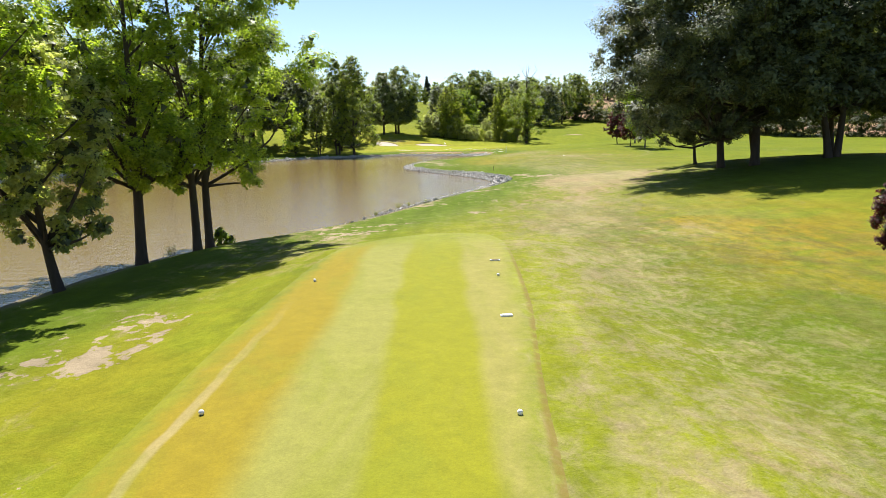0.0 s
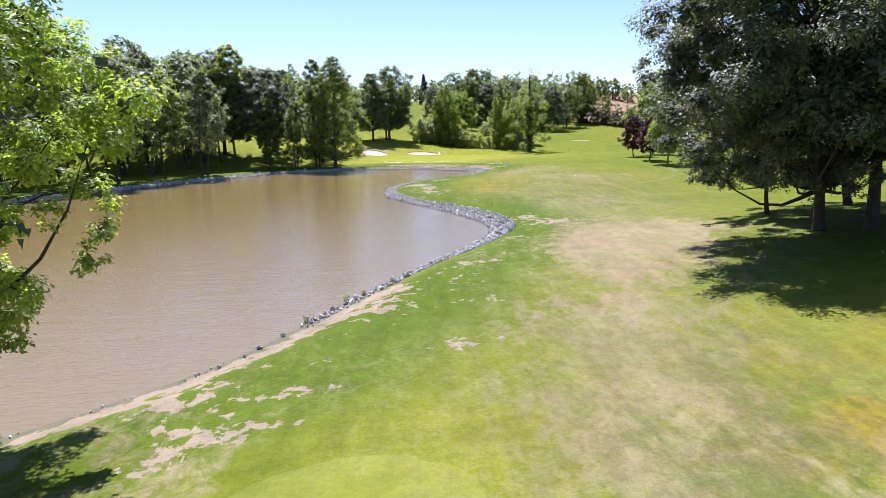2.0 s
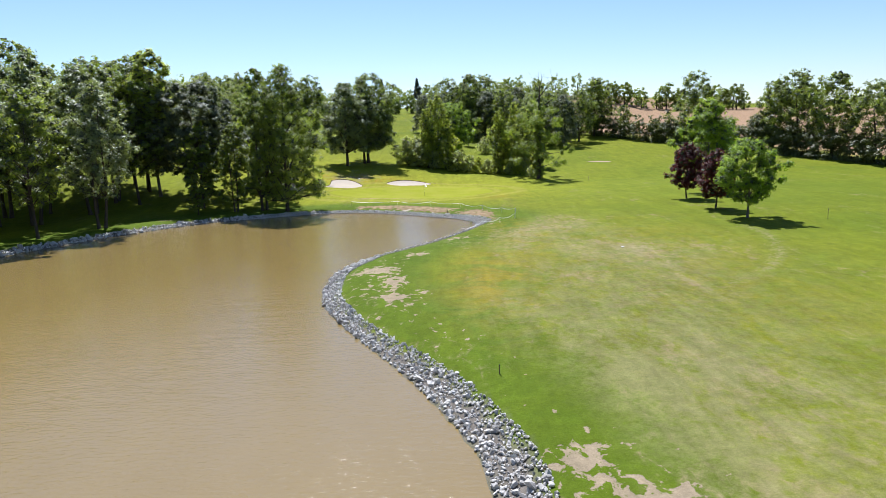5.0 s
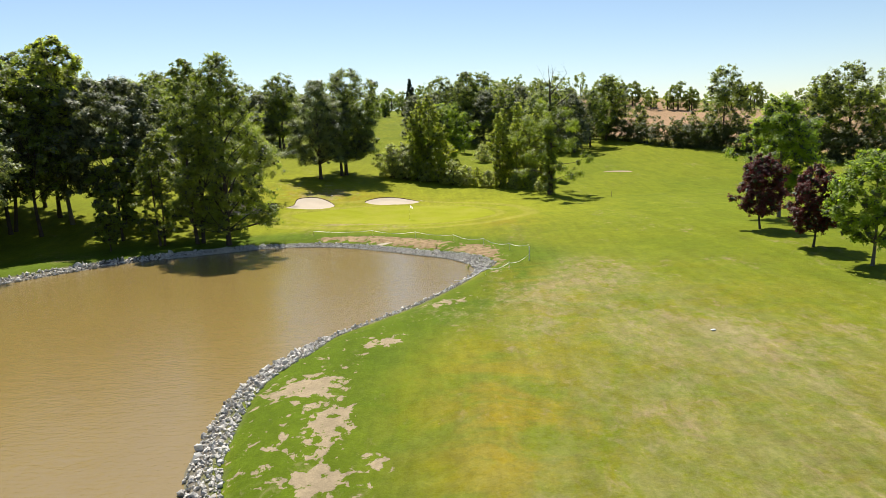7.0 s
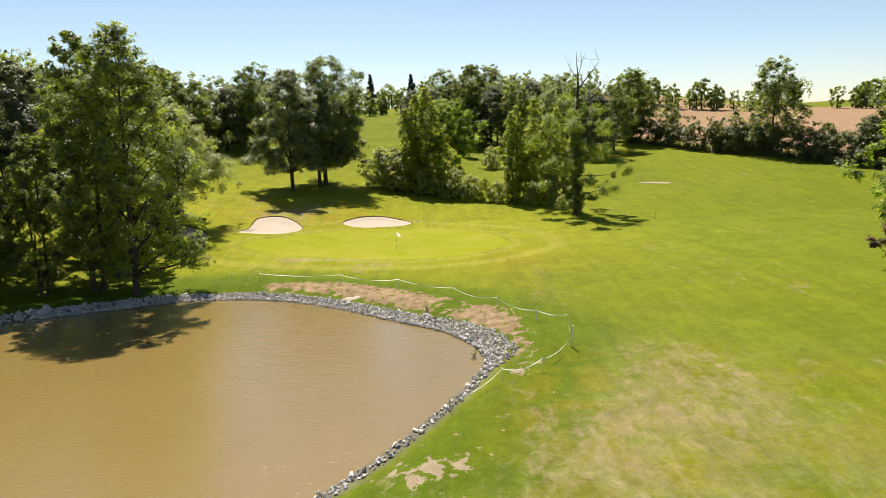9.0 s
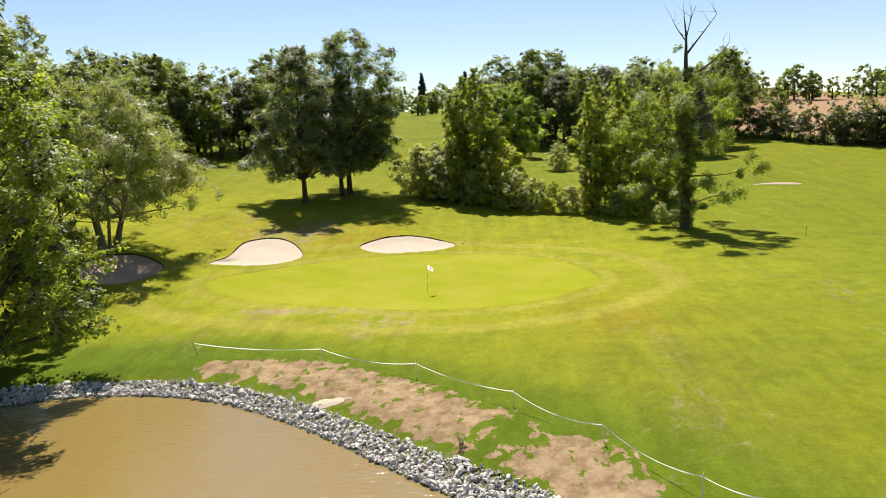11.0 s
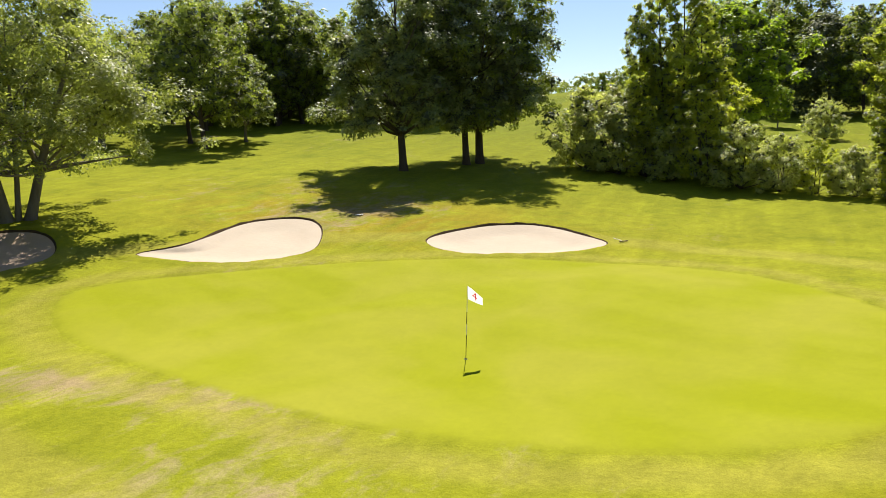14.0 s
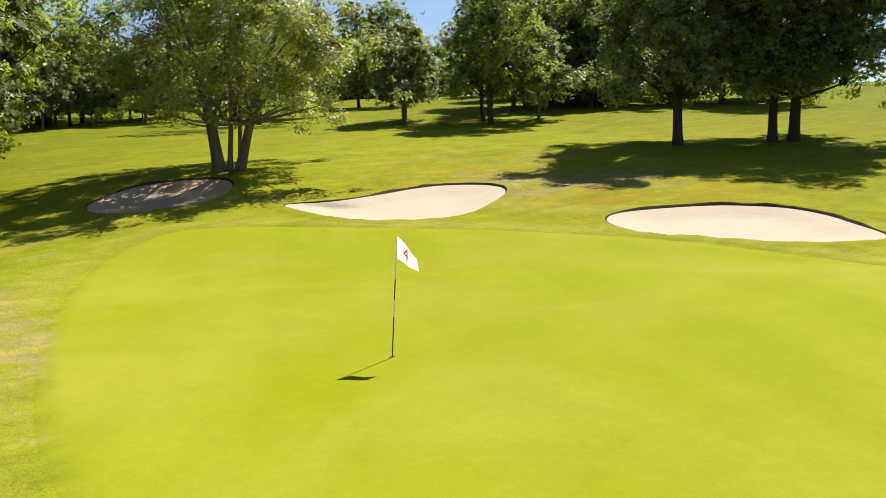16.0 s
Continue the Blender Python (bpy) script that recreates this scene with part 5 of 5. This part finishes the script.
# ---- tape fence round the new turf ----
def tape_fence():
    posts = [(-11.2, 189.8), (-2.9, 187.7), (2.9, 184.4), (7.8, 179.8), (11.2, 175.9), (13.8, 171.6), (15.8, 169.9), (15.2, 164.9), (12.7, 160.9), (10.3, 160.2), (7.2, 156.6)]
    ob = thing("tape_fence", 8.0, 180.6, height(8.0, 180.6), "white tape strung on thin stakes round bare soil", "tape fence")
    off = ob.matrix_basis.translation
    rng = np.random.default_rng(3)
    tops = []
    for x, y in posts:
        z, big = height(x, y), y == 164.9
        bm = bmesh.new()
        bmesh.ops.create_cone(bm, cap_ends=True, segments=8, radius1=0.05 if big else 0.02, radius2=0.045 if big else 0.016, depth=1.7 if big else 1.0, matrix=pose(x - off[0], y - off[1], z - off[2] + (0.65 if big else 0.34), rng.normal(0, 5), rng.normal(0, 5), 0))
        part("stake", bm, WHITE if rng.random() < 0.8 or big else WOODPOST, ob)
        tops.append(Vector((x - off[0], y - off[1], z - off[2] + 0.74)))
    for a, b in zip(tops, tops[1:]):
        vs, fs, n = [], [], 14
        side = (b - a).cross(Vector((0, 0, 1))).normalized()
        sag = rng.uniform(0.15, 0.4)
        for k in range(n + 1):
            t = k / n
            p = a.lerp(b, t) - Vector((0, 0, sag * 4 * t * (1 - t)))
            tw = math.sin(t * 7 + a.x) * 0.5
            w = (Vector((0, 0, 1)) * math.cos(tw) + side * math.sin(tw)) * 0.024
            vs += [p + w, p - w]
        fs = [(2 * k, 2 * k + 1, 2 * k + 3, 2 * k + 2) for k in range(n)]
        piece("tape", mesh_of("tape", [v[:] for v in vs], fs, (CLOTH,)), ob)


tape_fence()


# ---- small things on the turf ----
def tee_marker(x, y):
    ob = thing("tee_marker", x, y, height(x, y) + 0.03, "small white ball-shaped tee marker", "tee marker", "tee markers")
    bm = bmesh.new()
    bmesh.ops.create_uvsphere(bm, u_segments=14, v_segments=9, radius=0.055, matrix=Matrix.Translation((0, 0, 0.05)))
    part("ball", bm, WHITE, ob, "", True)
    bm = bmesh.new()
    bmesh.ops.create_cone(bm, cap_ends=True, segments=8, radius1=0.012, radius2=0.02, depth=0.1, matrix=Matrix.Translation((0, 0, -0.03)))
    part("spike", bm, METAL, ob)


def plate(x, y, sx, sy, turn, name, label, material, face=None):
    """A flat board with a bevelled edge and a shallow frame."""
    ob = thing(name, x, y, height(x, y) + 0.035, label, "ground plate")
    bm = bmesh.new()
    box(bm, 0, 0, 0.02, sx, sy, 0.05, turn)
    bmesh.ops.bevel(bm, geom=bm.edges[:], offset=0.012, segments=2, affect="EDGES")
    part("board", bm, material, ob)
    bm = bmesh.new()
    box(bm, 0, 0, 0.05, sx * 0.7, sy * 0.6, 0.012, turn)
    part("face", bm, face or WOODPOST, ob)


for _x, _y in ((-4.35, 13.6), (1.6, 13.2), (-4.2, 25.2), (2.2, 25.6)):
    tee_marker(_x, _y)
plate(2.0, 20.2, 0.34, 0.16, 5, "tee_plate", "white plate set flat in the tee", WHITE, WHITE)
plate(2.3, 28.4, 0.40, 0.16, -4, "tee_plate", "grey distance plate set in the tee", METAL)
plate(23.6, 137.2, 0.30, 0.20, 20, "yardage_plate", "white distance plate in the fairway", WHITE, WHITE)
plate(-13.8, 226.1, 0.42, 0.42, 0, "sprinkler_cover", "white sprinkler cover in the turf between two bunkers", WHITE, WHITE)


def stake(x, y, tall, label):
    ob = thing("marker_post", x, y, height(x, y), label, "post", "marker posts")
    bm = bmesh.new()
    bmesh.ops.create_cone(bm, cap_ends=True, segments=10, radius1=0.035, radius2=0.03, depth=tall + 0.2, matrix=Matrix.Translation((0, 0, tall / 2 - 0.1)))
    part("post", bm, WOODPOST, ob)
    bm = bmesh.new()
    bmesh.ops.create_cone(bm, cap_ends=True, segments=10, radius1=0.04, radius2=0.02, depth=0.05, matrix=Matrix.Translation((0, 0, tall + 0.03)))
    part("cap", bm, BLACK, ob)


stake(7.6, 100.6, 0.5, "short dark wooden post on the pond bank")
stake(52.0, 150.0, 1.2, "dark wooden post on the fairway")
stake(37.5, 222.0, 0.9, "thin dark post near the ivy-clad tree")


def rake(x, y, turn):
    ob = thing("bunker_rake", x, y, height(x, y) + 0.05, "pale-handled bunker rake lying beside the sand", "rake")
    ob.matrix_basis = pose(x, y, height(x, y) + 0.05, 0, 0, turn)
    bm = bmesh.new()
    bmesh.ops.create_cone(bm, cap_ends=True, segments=8, radius1=0.016, radius2=0.016, depth=1.1, matrix=pose(0.55, 0, 0.06, 0, 87, 0))
    part("handle", bm, WHITE, ob)
    bm = bmesh.new()
    box(bm, 0, 0, 0.05, 0.05, 0.5, 0.04)
    for k in range(9):
        box(bm, 0, -0.22 + k * 0.055, 0.01, 0.015, 0.015, 0.07)
    part("head", bm, WOODPOST, ob)


rake(3.35, 224.8, 128)


def weed(x, y, tall, n, label, seed):
    """A tuft of thin stems with narrow leaves."""
    rng = np.random.default_rng(seed)
    ob = thing("weed", x, y, height(x, y) - 0.02, label, "weed", "weeds on the pond bank")
    paths = []
    for k in range(n):
        a, lean = rng.uniform(0, 6.28), rng.uniform(0.1, 0.5) * tall
        paths.append(limb(rng, (rng.normal(0, 0.08), rng.normal(0, 0.08), 0), (lean * math.cos(a), lean * math.sin(a), tall * rng.uniform(0.6, 1.0)), 0.012, 0.003, 0.08, 5))
    v, f = tubes(paths, 4)
    piece("stems", mesh_of("stems", v, f, (BARK,)), ob)
    lobes = [(*p[k][:3], 0.12 * tall) for p in paths for k in (2, 3, 4)]
    v, f = leaves(rng, lobes, n * 16, 0.05, core=0.0, sprays=1, slim=0.4)
    piece("leaves", mesh_of("leaves", v, f, (LEAF_GREY,)), ob)


for _i, (_x, _y, _t) in enumerate(((-5.0, 57.4, 0.45), (-3.4, 60.9, 0.55), (-2.6, 62.4, 0.5), (-1.2, 66.0, 0.35), (-12.4, 43.6, 0.5), (-14.6, 39.6, 0.8), (5.6, 176.6, 0.6),
                                   (8.9, 166.0, 0.7))):
    weed(_x, _y, _t, 9, "thin weed tuft on the bare pond bank", 200 + _i)
GORSE = tree_meshes(77, 1.3, 0.05, 0.75, "bush", 20, 3000, 0.06, LEAF_BRIGHT, BARK, 0.03, ((0, 0, 0.05, 0),), 0.34, 0.2, 8)
plant("young_shrub", GORSE, -12.9, 42.9, "small yellow-green shrub beside an alder trunk", "shrub")


def sand_heap(x, y):
    """A low spill of pale sand on bare soil."""
    rng = np.random.default_rng(4)
    ob = thing("sand_heap", x, y, height(x, y), "flattened spill of pale sand on bare soil", "sand heap")
    n, rings = 28, 6
    a = np.arange(n) / n * 2 * np.pi
    edge = 1 + 0.22 * np.sin(a * 3 + 1) + 0.1 * np.sin(a * 7)
    v = []
    for k in range(rings):
        q = 1 - k / (rings - 0.6)
        px, py = 1.25 * q * edge * np.cos(a - 0.4), 0.62 * q * edge * np.sin(a)
        v.append(np.column_stack([px, py, land(x + px, y + py)[0] - height(x, y) - 0.01 + 0.07 * ramp(1 - q, 0, 0.9) + rng.normal(0, 0.006, n)]))
    i, j = np.meshgrid(np.arange(rings - 1), np.arange(n), indexing="ij")
    q = np.stack([i * n + j, i * n + (j + 1) % n, (i + 1) * n + (j + 1) % n, (i + 1) * n + j], -1).reshape(-1, 4)
    piece("sand", mesh_of("sand", np.concatenate(v), q, (SAND,), True), ob)


sand_heap(-1.6, 181.9)
